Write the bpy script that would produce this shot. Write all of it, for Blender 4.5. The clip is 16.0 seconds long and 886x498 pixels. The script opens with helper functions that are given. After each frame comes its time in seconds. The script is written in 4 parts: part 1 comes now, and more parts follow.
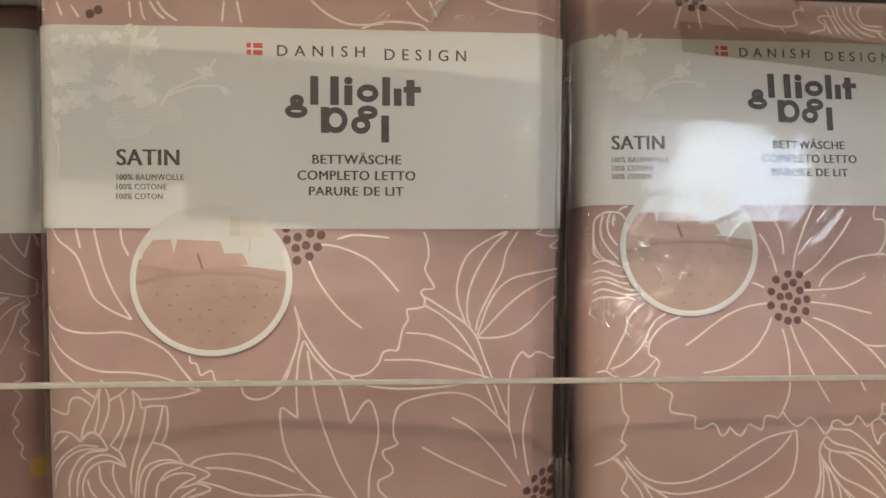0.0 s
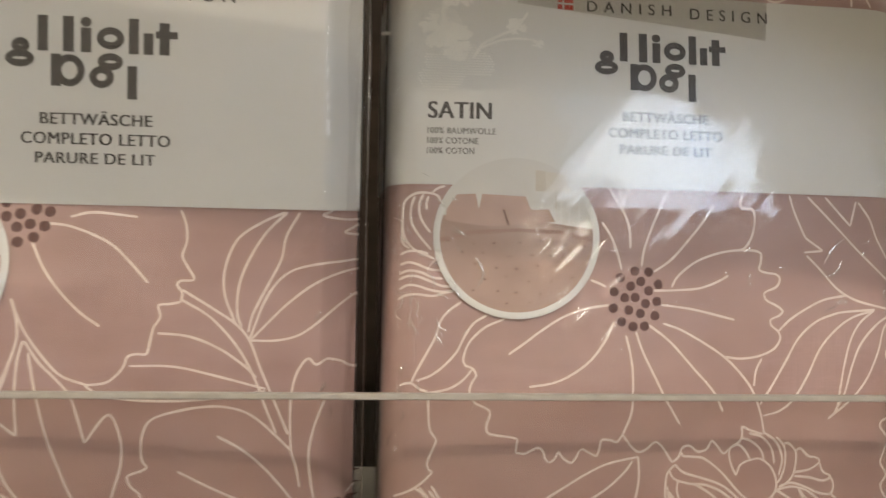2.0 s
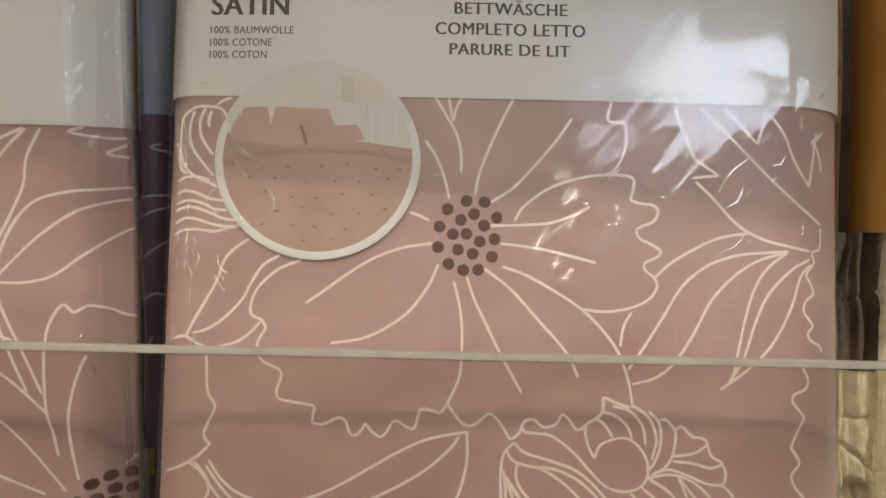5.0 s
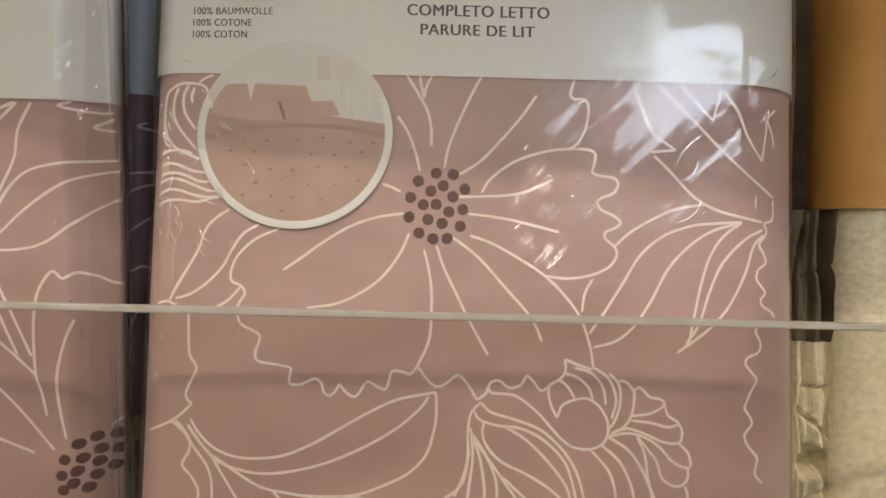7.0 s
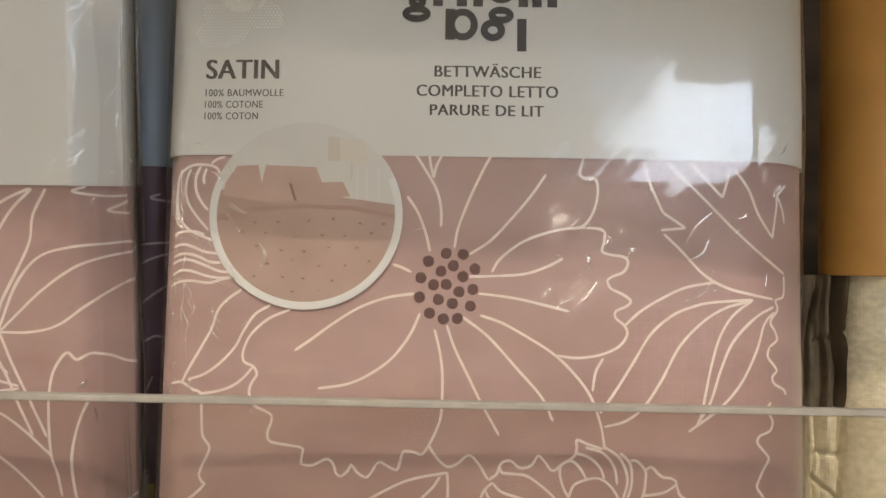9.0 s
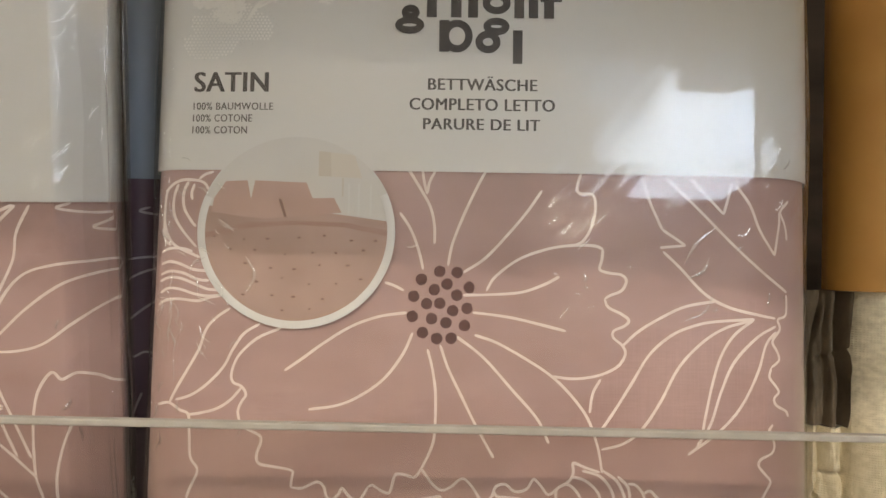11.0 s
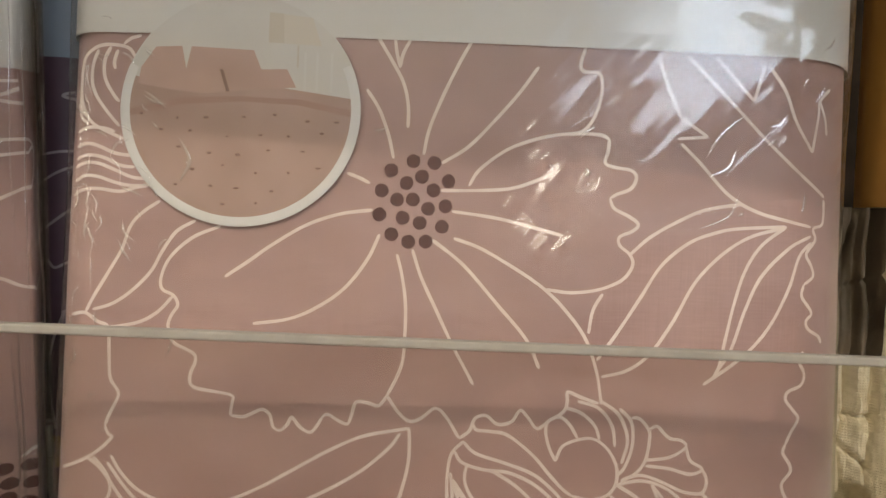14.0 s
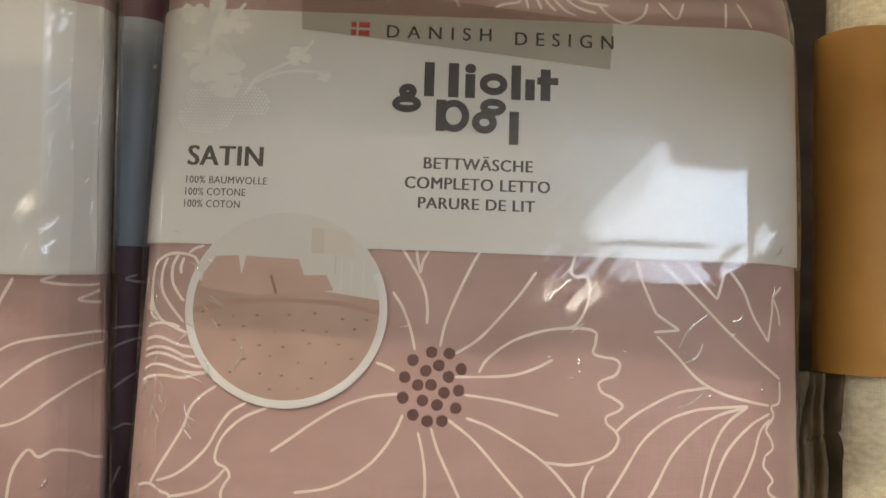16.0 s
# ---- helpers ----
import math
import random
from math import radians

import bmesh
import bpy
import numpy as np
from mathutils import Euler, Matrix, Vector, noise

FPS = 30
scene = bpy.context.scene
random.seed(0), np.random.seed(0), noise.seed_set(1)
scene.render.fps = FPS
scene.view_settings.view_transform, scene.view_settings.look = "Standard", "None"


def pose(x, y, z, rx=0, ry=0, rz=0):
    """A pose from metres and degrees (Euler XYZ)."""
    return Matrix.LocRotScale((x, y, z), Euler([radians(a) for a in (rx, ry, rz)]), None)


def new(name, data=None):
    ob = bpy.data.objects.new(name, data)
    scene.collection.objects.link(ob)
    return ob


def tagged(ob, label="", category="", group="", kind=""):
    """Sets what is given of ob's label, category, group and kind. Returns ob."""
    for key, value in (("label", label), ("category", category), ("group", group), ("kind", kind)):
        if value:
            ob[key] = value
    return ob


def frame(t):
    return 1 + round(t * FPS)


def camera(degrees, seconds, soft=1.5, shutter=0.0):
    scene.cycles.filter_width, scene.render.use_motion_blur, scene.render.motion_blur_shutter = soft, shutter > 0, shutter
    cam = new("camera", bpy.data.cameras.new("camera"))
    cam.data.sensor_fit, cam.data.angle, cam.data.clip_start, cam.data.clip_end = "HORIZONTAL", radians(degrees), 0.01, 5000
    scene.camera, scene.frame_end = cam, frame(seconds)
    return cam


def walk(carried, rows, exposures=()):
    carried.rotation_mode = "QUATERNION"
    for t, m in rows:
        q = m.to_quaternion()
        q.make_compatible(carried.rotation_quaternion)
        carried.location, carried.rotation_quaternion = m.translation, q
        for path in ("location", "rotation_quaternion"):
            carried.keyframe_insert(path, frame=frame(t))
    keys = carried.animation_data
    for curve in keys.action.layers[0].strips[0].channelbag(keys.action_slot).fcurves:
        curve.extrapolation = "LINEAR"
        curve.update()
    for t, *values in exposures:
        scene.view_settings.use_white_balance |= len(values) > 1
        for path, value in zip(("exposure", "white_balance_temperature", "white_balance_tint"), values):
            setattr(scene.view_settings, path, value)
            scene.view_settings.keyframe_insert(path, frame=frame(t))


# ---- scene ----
cam = camera(58.8, 16.0, shutter=0.3)
METRES, EYE, TILT, LEAN, TURN = 0.50, 1.30, 0.0, 0.0, 0.0
ROWS = [
    (0.0, 0.0, 0.0, 0.0, 0.0, 0.0, 0.0),
    (0.5, -0.0108, -0.0058, -0.0072, -2.14, -0.09, 0.53),
    (1.0, 0.0078, 0.0043, -0.0224, -2.24, 0.06, 0.62),
    (1.5, 0.0856, 0.0629, -0.0084, -1.72, -0.47, -0.31),
    (2.0, 0.1918, 0.1451, -0.003, -1.11, -0.62, -1.21),
    (2.5, 0.2703, 0.2198, -0.0127, 0.89, -0.07, -1.19),
    (3.0, 0.3229, 0.2712, -0.0058, 1.54, -1.59, -1.2),
    (3.5, 0.3818, 0.3028, -0.0165, 2.54, -1.88, -0.79),
    (4.0, 0.4103, 0.3053, -0.027, 4.44, -2.05, -0.49),
    (4.5, 0.4136, 0.2977, -0.0341, 4.86, -2.2, -0.67),
    (5.0, 0.4242, 0.2901, -0.0419, 5.13, -2.2, -1.01),
    (7.5, 0.4525, 0.2491, -0.07, 4.91, -1.73, -1.11),
    (8.0, 0.456, 0.2411, -0.0574, 5.4, -1.65, -0.99),
    (8.5, 0.4558, 0.2434, -0.0351, 5.71, -1.53, -0.81),
    (9.0, 0.4487, 0.2588, -0.0086, 5.76, -1.46, -0.75),
    (11.5, 0.455, 0.2863, 0.008, 6.12, -1.77, -0.8),
    (12.0, 0.447, 0.3239, -0.0104, 6.32, -1.98, -0.7),
    (12.5, 0.4491, 0.3659, -0.0308, 6.15, -3.68, -0.91),
    (13.0, 0.4543, 0.3746, -0.0489, 6.43, -4.33, -1.65),
    (13.5, 0.4572, 0.3728, -0.0496, 5.23, -4.09, -1.93),
    (14.0, 0.4525, 0.3758, -0.0481, 4.96, -4.07, -2.03),
    (14.5, 0.4485, 0.3555, -0.0321, 4.72, -3.91, -2.14),
    (15.0, 0.4442, 0.3197, 0.0, 4.7, -3.93, -2.1),
    (15.5, 0.4392, 0.2892, 0.0201, 4.71, -0.35, -2.09),
    (16.0, 0.4438, 0.281, 0.0361, 4.63, 1.46, -1.99),
]
walk(cam, [(t, pose(0, 0, EYE, TILT, LEAN, TURN) @ pose(METRES * x, METRES * y, METRES * z, 90 + pitch, roll, yaw)) for t, x, y, z, yaw, pitch, roll in ROWS],
     exposures=[(0, -0.05), (3, -0.07), (5, -0.07), (9, 0.0), (11.5, 0.0), (12.5, -0.15), (14.5, -0.17), (16, -0.07)])

# ---- world and light ----
world = bpy.data.worlds.new("world")
scene.world = world
world.use_nodes = True
sky = world.node_tree.nodes.new("ShaderNodeTexSky")
sky.sky_type, sky.sun_disc = "NISHITA", False
sky.sun_elevation, sky.sun_rotation = radians(35), radians(180)
world.node_tree.links.new(sky.outputs[0], world.node_tree.nodes["Background"].inputs[0])
world.node_tree.nodes["Background"].inputs[1].default_value = 0.1


def lamp(name, kind, m, energy, colour, size=0.1, size_y=0):
    data = bpy.data.lights.new(name, kind)
    data.energy, data.color = energy, colour
    if kind == "AREA":
        data.shape, data.size, data.size_y = "RECTANGLE", size, size_y or size
    else:
        data.shadow_soft_size = size
    ob = new(name, data)
    ob.matrix_world = m
    return ob


# the shop's ceiling: a wide luminous panel and one small spot in front of the shelf
lamp("ceiling_panel_light", "AREA", pose(0.3, -1.35, 3.12), 36, (1.0, 0.87, 0.66), 4.5, 1.9)
lamp("ceiling_spot_light", "POINT", pose(0.24, -1.42, 3.05), 85, (1.0, 0.86, 0.68), 0.02)


# ---- materials ----
def material(name, base, rough=0.6, metal=0.0, spec=0.5):
    m = bpy.data.materials.new(name)
    m.use_nodes = True
    b = m.node_tree.nodes["Principled BSDF"]
    b.inputs["Base Color"].default_value = (*base, 1)
    b.inputs["Roughness"].default_value, b.inputs["Metallic"].default_value = rough, metal
    b.inputs["Specular IOR Level"].default_value = spec
    return m


def add(m, kind, **inputs):
    n = m.node_tree.nodes.new("ShaderNode" + kind)
    for k, v in inputs.items():
        n.inputs[k.replace("_", " ")].default_value = v
    return n


def vary(m, scale, dark, light, detail=4.0, stretch=(1, 1, 1)):
    """Two-tone noise on the base colour."""
    t = m.node_tree
    co, mp = add(m, "TexCoord"), add(m, "Mapping", Scale=stretch)
    n = add(m, "TexNoise", Scale=scale, Detail=detail)
    r = t.nodes.new("ShaderNodeValToRGB")
    r.color_ramp.elements[0].position, r.color_ramp.elements[1].position = 0.3, 0.7
    r.color_ramp.elements[0].color, r.color_ramp.elements[1].color = (*dark, 1), (*light, 1)
    t.links.new(co.outputs["Object"], mp.inputs[0])
    t.links.new(mp.outputs[0], n.inputs["Vector"])
    t.links.new(n.outputs["Fac"], r.inputs[0])
    t.links.new(r.outputs[0], t.nodes["Principled BSDF"].inputs["Base Color"])
    return r


def relief(m, scale, strength, distance, stretch=(1, 1, 1), detail=3.0):
    t = m.node_tree
    co, mp = add(m, "TexCoord"), add(m, "Mapping", Scale=stretch)
    n = add(m, "TexNoise", Scale=scale, Detail=detail)
    b = add(m, "Bump", Strength=strength, Distance=distance)
    t.links.new(co.outputs["Object"], mp.inputs[0])
    t.links.new(mp.outputs[0], n.inputs["Vector"])
    t.links.new(n.outputs["Fac"], b.inputs["Height"])
    old = t.nodes["Principled BSDF"].inputs["Normal"]
    if old.links:
        t.links.new(old.links[0].from_socket, b.inputs["Normal"])
    t.links.new(b.outputs[0], old)


def weave(m, pitch, depth):
    """Fine woven relief of two crossed wave sets."""
    t = m.node_tree
    co = add(m, "TexCoord")
    mul = t.nodes.new("ShaderNodeMath")
    mul.operation = "MULTIPLY"
    for k, axis in enumerate("XZ"):
        w = add(m, "TexWave", Scale=0.314 / pitch, Distortion=1.5, Detail=2.0)
        w.bands_direction = axis
        t.links.new(co.outputs["Object"], w.inputs["Vector"])
        t.links.new(w.outputs["Fac"], mul.inputs[k])
    b = add(m, "Bump", Strength=0.5, Distance=depth)
    t.links.new(mul.outputs[0], b.inputs["Height"])
    old = t.nodes["Principled BSDF"].inputs["Normal"]
    if old.links:
        t.links.new(old.links[0].from_socket, b.inputs["Normal"])
    t.links.new(b.outputs[0], old)


def threads(m, scale, strength):
    """Fine vertical and horizontal thread streaks over the base colour."""
    t = m.node_tree
    base = t.nodes["Principled BSDF"].inputs["Base Color"]
    last = base.links[0].from_socket
    for stretch in ((1, 1, 0.03), (0.05, 1, 1)):
        co, mp, n = add(m, "TexCoord"), add(m, "Mapping", Scale=stretch), add(m, "TexNoise", Scale=scale, Detail=2.0)
        ramp, mul = t.nodes.new("ShaderNodeValToRGB"), t.nodes.new("ShaderNodeMix")
        mul.data_type, mul.blend_type = "RGBA", "MULTIPLY"
        mul.inputs[0].default_value = 1.0
        ramp.color_ramp.elements[0].position, ramp.color_ramp.elements[1].position = 0.3, 0.7
        ramp.color_ramp.elements[0].color = (1 - strength, 1 - strength, 1 - strength, 1)
        t.links.new(co.outputs["Object"], mp.inputs[0])
        t.links.new(mp.outputs[0], n.inputs["Vector"])
        t.links.new(n.outputs["Fac"], ramp.inputs[0])
        t.links.new(last, mul.inputs[6])
        t.links.new(ramp.outputs[0], mul.inputs[7])
        last = mul.outputs[2]
    t.links.new(last, base)


PINK = material("pink_satin", (0.42, 0.26, 0.235), 0.5)
vary(PINK, 16, (0.365, 0.226, 0.205), (0.47, 0.314, 0.288), 9, (1, 1, 2.0))
relief(PINK, 13, 0.5, 0.006, (1, 1, 1.8))
threads(PINK, 1700, 0.07)
weave(PINK, 0.00055, 0.00006)
PINK.node_tree.nodes["Principled BSDF"].inputs["Sheen Weight"].default_value = 0.15
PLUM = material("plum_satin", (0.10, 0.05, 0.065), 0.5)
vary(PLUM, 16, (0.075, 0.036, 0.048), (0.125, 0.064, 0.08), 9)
# mauve made darker to hold the shade on the recessed far-left pack
SHADED_MAUVE = material("shaded_mauve_satin", (0.2, 0.11, 0.105), 0.5)
vary(SHADED_MAUVE, 16, (0.16, 0.086, 0.08), (0.25, 0.142, 0.13), 9)
relief(SHADED_MAUVE, 13, 0.5, 0.006, (1, 1, 1.8))
BLUE_CARD = material("blue_grey_card", (0.26, 0.29, 0.33), 0.45)
vary(BLUE_CARD, 9, (0.24, 0.275, 0.31), (0.28, 0.31, 0.35))
LINE = material("white_print", (0.72, 0.60, 0.54), 0.55)
vary(LINE, 140, (0.65, 0.545, 0.505), (0.77, 0.68, 0.64))
# dimmed copy of the white print, with shade in its colour
SHADED_LINE = material("shaded_print", (0.36, 0.28, 0.27), 0.55)
vary(SHADED_LINE, 140, (0.30, 0.23, 0.22), (0.42, 0.33, 0.32))
DOT = material("brown_print", (0.06, 0.022, 0.022), 0.6)
vary(DOT, 400, (0.065, 0.02, 0.018), (0.11, 0.04, 0.035))
PAPER = material("grey_card", (0.52, 0.51, 0.48), 0.45)
vary(PAPER, 9, (0.565, 0.56, 0.535), (0.605, 0.60, 0.575))
relief(PAPER, 12, 0.25, 0.003)
MOTIF = material("pale_motif", (0.70, 0.69, 0.65), 0.5)
vary(MOTIF, 60, (0.64, 0.63, 0.59), (0.72, 0.71, 0.67))
INK = material("dark_ink", (0.045, 0.038, 0.033), 0.5)
vary(INK, 200, (0.035, 0.03, 0.027), (0.06, 0.052, 0.046))
SOFT_INK = material("soft_ink", (0.10, 0.088, 0.078), 0.5)
RED = material("red_print", (0.55, 0.06, 0.045), 0.5)
RIM = material("white_rim", (0.63, 0.625, 0.61), 0.45)
YELLOW = material("yellow_paper", (0.28, 0.17, 0.03), 0.6)
vary(YELLOW, 120, (0.24, 0.14, 0.02), (0.32, 0.20, 0.04))
PHOTO_WALL = material("photo_wall", (0.58, 0.565, 0.535), 0.45)
vary(PHOTO_WALL, 22, (0.535, 0.525, 0.50), (0.60, 0.585, 0.555), 2)
PHOTO_PILLOW = material("photo_pillow", (0.42, 0.27, 0.225), 0.45)
vary(PHOTO_PILLOW, 70, (0.40, 0.265, 0.22), (0.48, 0.33, 0.28))
PHOTO_BED = material("photo_bed", (0.36, 0.22, 0.185), 0.45)
vary(PHOTO_BED, 45, (0.34, 0.225, 0.187), (0.425, 0.295, 0.25))
PHOTO_DARK = material("photo_fold", (0.22, 0.13, 0.105), 0.5)
PHOTO_FOLD = material("photo_turn_down", (0.335, 0.205, 0.172), 0.45)
vary(PHOTO_FOLD, 60, (0.32, 0.195, 0.163), (0.37, 0.23, 0.195))
PHOTO_SHADE = material("photo_lamp_shade", (0.57, 0.53, 0.465), 0.5)
PHOTO_STAND = material("photo_lamp_stand", (0.50, 0.43, 0.34), 0.5)
vary(PHOTO_STAND, 60, (0.48, 0.435, 0.37), (0.53, 0.485, 0.415))
LINEN = material("linen", (0.40, 0.34, 0.24), 0.9)
vary(LINEN, 260, (0.60, 0.53, 0.37), (0.80, 0.72, 0.53), 8, (1, 1, 1.6))
weave(LINEN, 0.0011, 0.0006)
# darkened copy of the linen; the gap's shade is put into its colour
SHADED_LINEN = material("shaded_linen", (0.2, 0.16, 0.115), 0.9)
vary(SHADED_LINEN, 60, (0.085, 0.063, 0.039), (0.155, 0.118, 0.075), 6)
relief(SHADED_LINEN, 90, 0.6, 0.003)
OCHRE = material("ochre_card", (0.36, 0.155, 0.03), 0.55)
vary(OCHRE, 25, (0.42, 0.205, 0.042), (0.52, 0.272, 0.063), 6)
relief(OCHRE, 30, 0.2, 0.002)
WHITE = material("white_paint", (0.62, 0.60, 0.56), 0.6)
vary(WHITE, 3, (0.58, 0.56, 0.52), (0.65, 0.63, 0.59))
GREY = material("grey_flooring", (0.20, 0.185, 0.165), 0.45)
vary(GREY, 4, (0.17, 0.155, 0.135), (0.23, 0.21, 0.19), 8)
DARK = material("dark_panel", (0.025, 0.018, 0.014), 0.85, spec=0.15)
vary(DARK, 8, (0.018, 0.013, 0.01), (0.035, 0.026, 0.02), 6, (1, 1, 6))
EDGE = material("frosted_edge", (0.34, 0.32, 0.27), 0.6)
vary(EDGE, 90, (0.30, 0.28, 0.25), (0.38, 0.355, 0.32), 4, (1, 1, 1))
FRAME = material("window_frame_paint", (0.7, 0.7, 0.68), 0.4)
TUBE = material("lit_tube", (0.9, 0.85, 0.75), 0.4)
TUBE.node_tree.nodes["Principled BSDF"].inputs["Emission Color"].default_value = (1.0, 0.88, 0.70, 1)
TUBE.node_tree.nodes["Principled BSDF"].inputs["Emission Strength"].default_value = 28
DAY = material("bright_sky", (0.5, 0.6, 0.7), 1.0)
DAY.node_tree.nodes["Principled BSDF"].inputs["Emission Color"].default_value = (0.74, 0.87, 1.0, 1)
DAY.node_tree.nodes["Principled BSDF"].inputs["Emission Strength"].default_value = 16
clouds = vary(DAY, 1.6, (0.44, 0.55, 0.72), (0.90, 0.95, 1.0), 3, (1, 1, 0.45))
DAY.node_tree.links.new(clouds.outputs[0], DAY.node_tree.nodes["Principled BSDF"].inputs["Emission Color"])
# the backdrop's glow fades towards one side, to soften the window's reflection there
day = DAY.node_tree
where, split, slope, fade, power = add(DAY, "TexCoord"), add(DAY, "SeparateXYZ"), add(DAY, "Math"), add(DAY, "MapRange"), add(DAY, "Math")
slope.operation, power.operation = "MULTIPLY_ADD", "MULTIPLY"
slope.inputs[1].default_value = -0.55
fade.interpolation_type = "SMOOTHSTEP"
fade.inputs["From Min"].default_value, fade.inputs["From Max"].default_value = 0.10, 0.62
fade.inputs["To Min"].default_value = 0.06
power.inputs[1].default_value = 14
day.links.new(where.outputs["Object"], split.inputs[0])
day.links.new(split.outputs["Z"], slope.inputs[0])
day.links.new(split.outputs["X"], slope.inputs[2])
day.links.new(slope.outputs[0], fade.inputs["Value"])
day.links.new(fade.outputs[0], power.inputs[0])
day.links.new(power.outputs[0], day.nodes["Principled BSDF"].inputs["Emission Strength"])
BULB = material("lit_bulb", (0.9, 0.85, 0.75), 0.4)
BULB.node_tree.nodes["Principled BSDF"].inputs["Emission Color"].default_value = (1.0, 0.90, 0.74, 1)
BULB.node_tree.nodes["Principled BSDF"].inputs["Emission Strength"].default_value = 25
BLIND = material("blind_cloth", (0.42, 0.40, 0.37), 0.8)
vary(BLIND, 14, (0.38, 0.36, 0.33), (0.46, 0.44, 0.41), 4, (1, 1, 6))


def film_material(name, gloss, rough, tint=(1, 1, 1), crumple=0.0):
    """Clear plastic: what is behind it shows through, with a mirror sheen on top."""
    m = bpy.data.materials.new(name)
    m.use_nodes = True
    t = m.node_tree
    t.nodes.clear()
    out, mix = t.nodes.new("ShaderNodeOutputMaterial"), t.nodes.new("ShaderNodeMixShader")
    clear, shine = t.nodes.new("ShaderNodeBsdfTransparent"), t.nodes.new("ShaderNodeBsdfGlossy")
    facing, power, sheen = t.nodes.new("ShaderNodeLayerWeight"), t.nodes.new("ShaderNodeMath"), t.nodes.new("ShaderNodeMath")
    facing.inputs["Blend"].default_value = 0.5
    power.operation, sheen.operation = "POWER", "MULTIPLY_ADD"
    power.inputs[1].default_value = 5.0
    sheen.inputs[1].default_value, sheen.inputs[2].default_value = 1 - gloss, gloss
    t.links.new(facing.outputs["Facing"], power.inputs[0])
    t.links.new(power.outputs[0], sheen.inputs[0])
    clear.inputs["Color"].default_value = (*tint, 1)
    shine.inputs["Roughness"].default_value = rough
    t.links.new(sheen.outputs[0], mix.inputs[0])
    t.links.new(clear.outputs[0], mix.inputs[1])
    t.links.new(shine.outputs[0], mix.inputs[2])
    t.links.new(mix.outputs[0], out.inputs[0])
    haze, both = t.nodes.new("ShaderNodeBsdfGlossy"), t.nodes.new("ShaderNodeMixShader")
    haze.inputs["Roughness"].default_value = 0.28
    both.inputs[0].default_value = 0.25
    t.links.new(shine.outputs[0], both.inputs[1])
    t.links.new(haze.outputs[0], both.inputs[2])
    t.links.new(both.outputs[0], mix.inputs[2])
    if crumple:
        co = t.nodes.new("ShaderNodeTexCoord")
        soft, mask = (t.nodes.new("ShaderNodeTexNoise") for _ in range(2))
        fine = t.nodes.new("ShaderNodeTexVoronoi")
        slant = t.nodes.new("ShaderNodeMapping")
        turn = t.nodes.new("ShaderNodeMapping")
        turn.inputs["Rotation"].default_value = (0, 0.85, 0)
        slant.inputs["Scale"].default_value = (0.22, 1, 1.1)
        t.links.new(co.outputs["Object"], turn.inputs[0])
        t.links.new(turn.outputs[0], slant.inputs[0])
        for n, scale, detail, source in ((soft, 46, 2.5, slant.outputs[0]), (fine, 85, 1.5, slant.outputs[0]), (mask, 11, 2, co.outputs["Object"])):
            n.inputs["Scale"].default_value, n.inputs["Detail"].default_value = scale, detail
            t.links.new(source, n.inputs["Vector"])
        split, side, near, both_masks = t.nodes.new("ShaderNodeSeparateXYZ"), t.nodes.new("ShaderNodeMath"), t.nodes.new("ShaderNodeMapRange"), t.nodes.new("ShaderNodeMath")
        side.operation, both_masks.operation = "ABSOLUTE", "ADD"
        t.links.new(co.outputs["Object"], split.inputs[0])
        t.links.new(split.outputs["X"], side.inputs[0])
        t.links.new(side.outputs[0], near.inputs["Value"])
        near.inputs["From Min"].default_value, near.inputs["From Max"].default_value, near.inputs["To Max"].default_value = 0.112, 0.130, 0.40
        t.links.new(mask.outputs["Fac"], both_masks.inputs[0])
        t.links.new(near.outputs[0], both_masks.inputs[1])
        ramp = t.nodes.new("ShaderNodeValToRGB")
        ramp.color_ramp.elements[0].position, ramp.color_ramp.elements[1].position = 0.655, 0.87
        t.links.new(both_masks.outputs[0], ramp.inputs[0])
        mul = t.nodes.new("ShaderNodeMath")
        mul.operation = "MULTIPLY"
        t.links.new(ramp.outputs[0], mul.inputs[0])
        t.links.new(fine.outputs["Distance"], mul.inputs[1])
        # below the stiff sleeve the film lies loose and ripples more; over all of it run broad soft waves
        loose, ripple, broad, b0 = t.nodes.new("ShaderNodeMapRange"), t.nodes.new("ShaderNodeMath"), t.nodes.new("ShaderNodeTexNoise"), t.nodes.new("ShaderNodeBump")
        loose.inputs["From Min"].default_value, loose.inputs["From Max"].default_value = 0.240, 0.226
        loose.inputs["To Min"].default_value, loose.inputs["To Max"].default_value = 1.0, 5.0
        t.links.new(split.outputs["Z"], loose.inputs["Value"])
        ripple.operation = "MULTIPLY"
        t.links.new(soft.outputs["Fac"], ripple.inputs[0])
        t.links.new(loose.outputs[0], ripple.inputs[1])
        broad.inputs["Scale"].default_value, broad.inputs["Detail"].default_value = 17, 1
        t.links.new(co.outputs["Object"], broad.inputs["Vector"])
        b0.inputs["Strength"].default_value, b0.inputs["Distance"].default_value = 0.5, 0.0018
        t.links.new(broad.outputs["Fac"], b0.inputs["Height"])
        b1, b2 = t.nodes.new("ShaderNodeBump"), t.nodes.new("ShaderNodeBump")
        b1.inputs["Strength"].default_value, b1.inputs["Distance"].default_value = crumple, 0.002
        b2.inputs["Strength"].default_value, b2.inputs["Distance"].default_value = 0.9, 0.0024
        t.links.new(ripple.outputs[0], b1.inputs["Height"])
        t.links.new(b0.outputs[0], b1.inputs["Normal"])
        t.links.new(mul.outputs[0], b2.inputs["Height"])
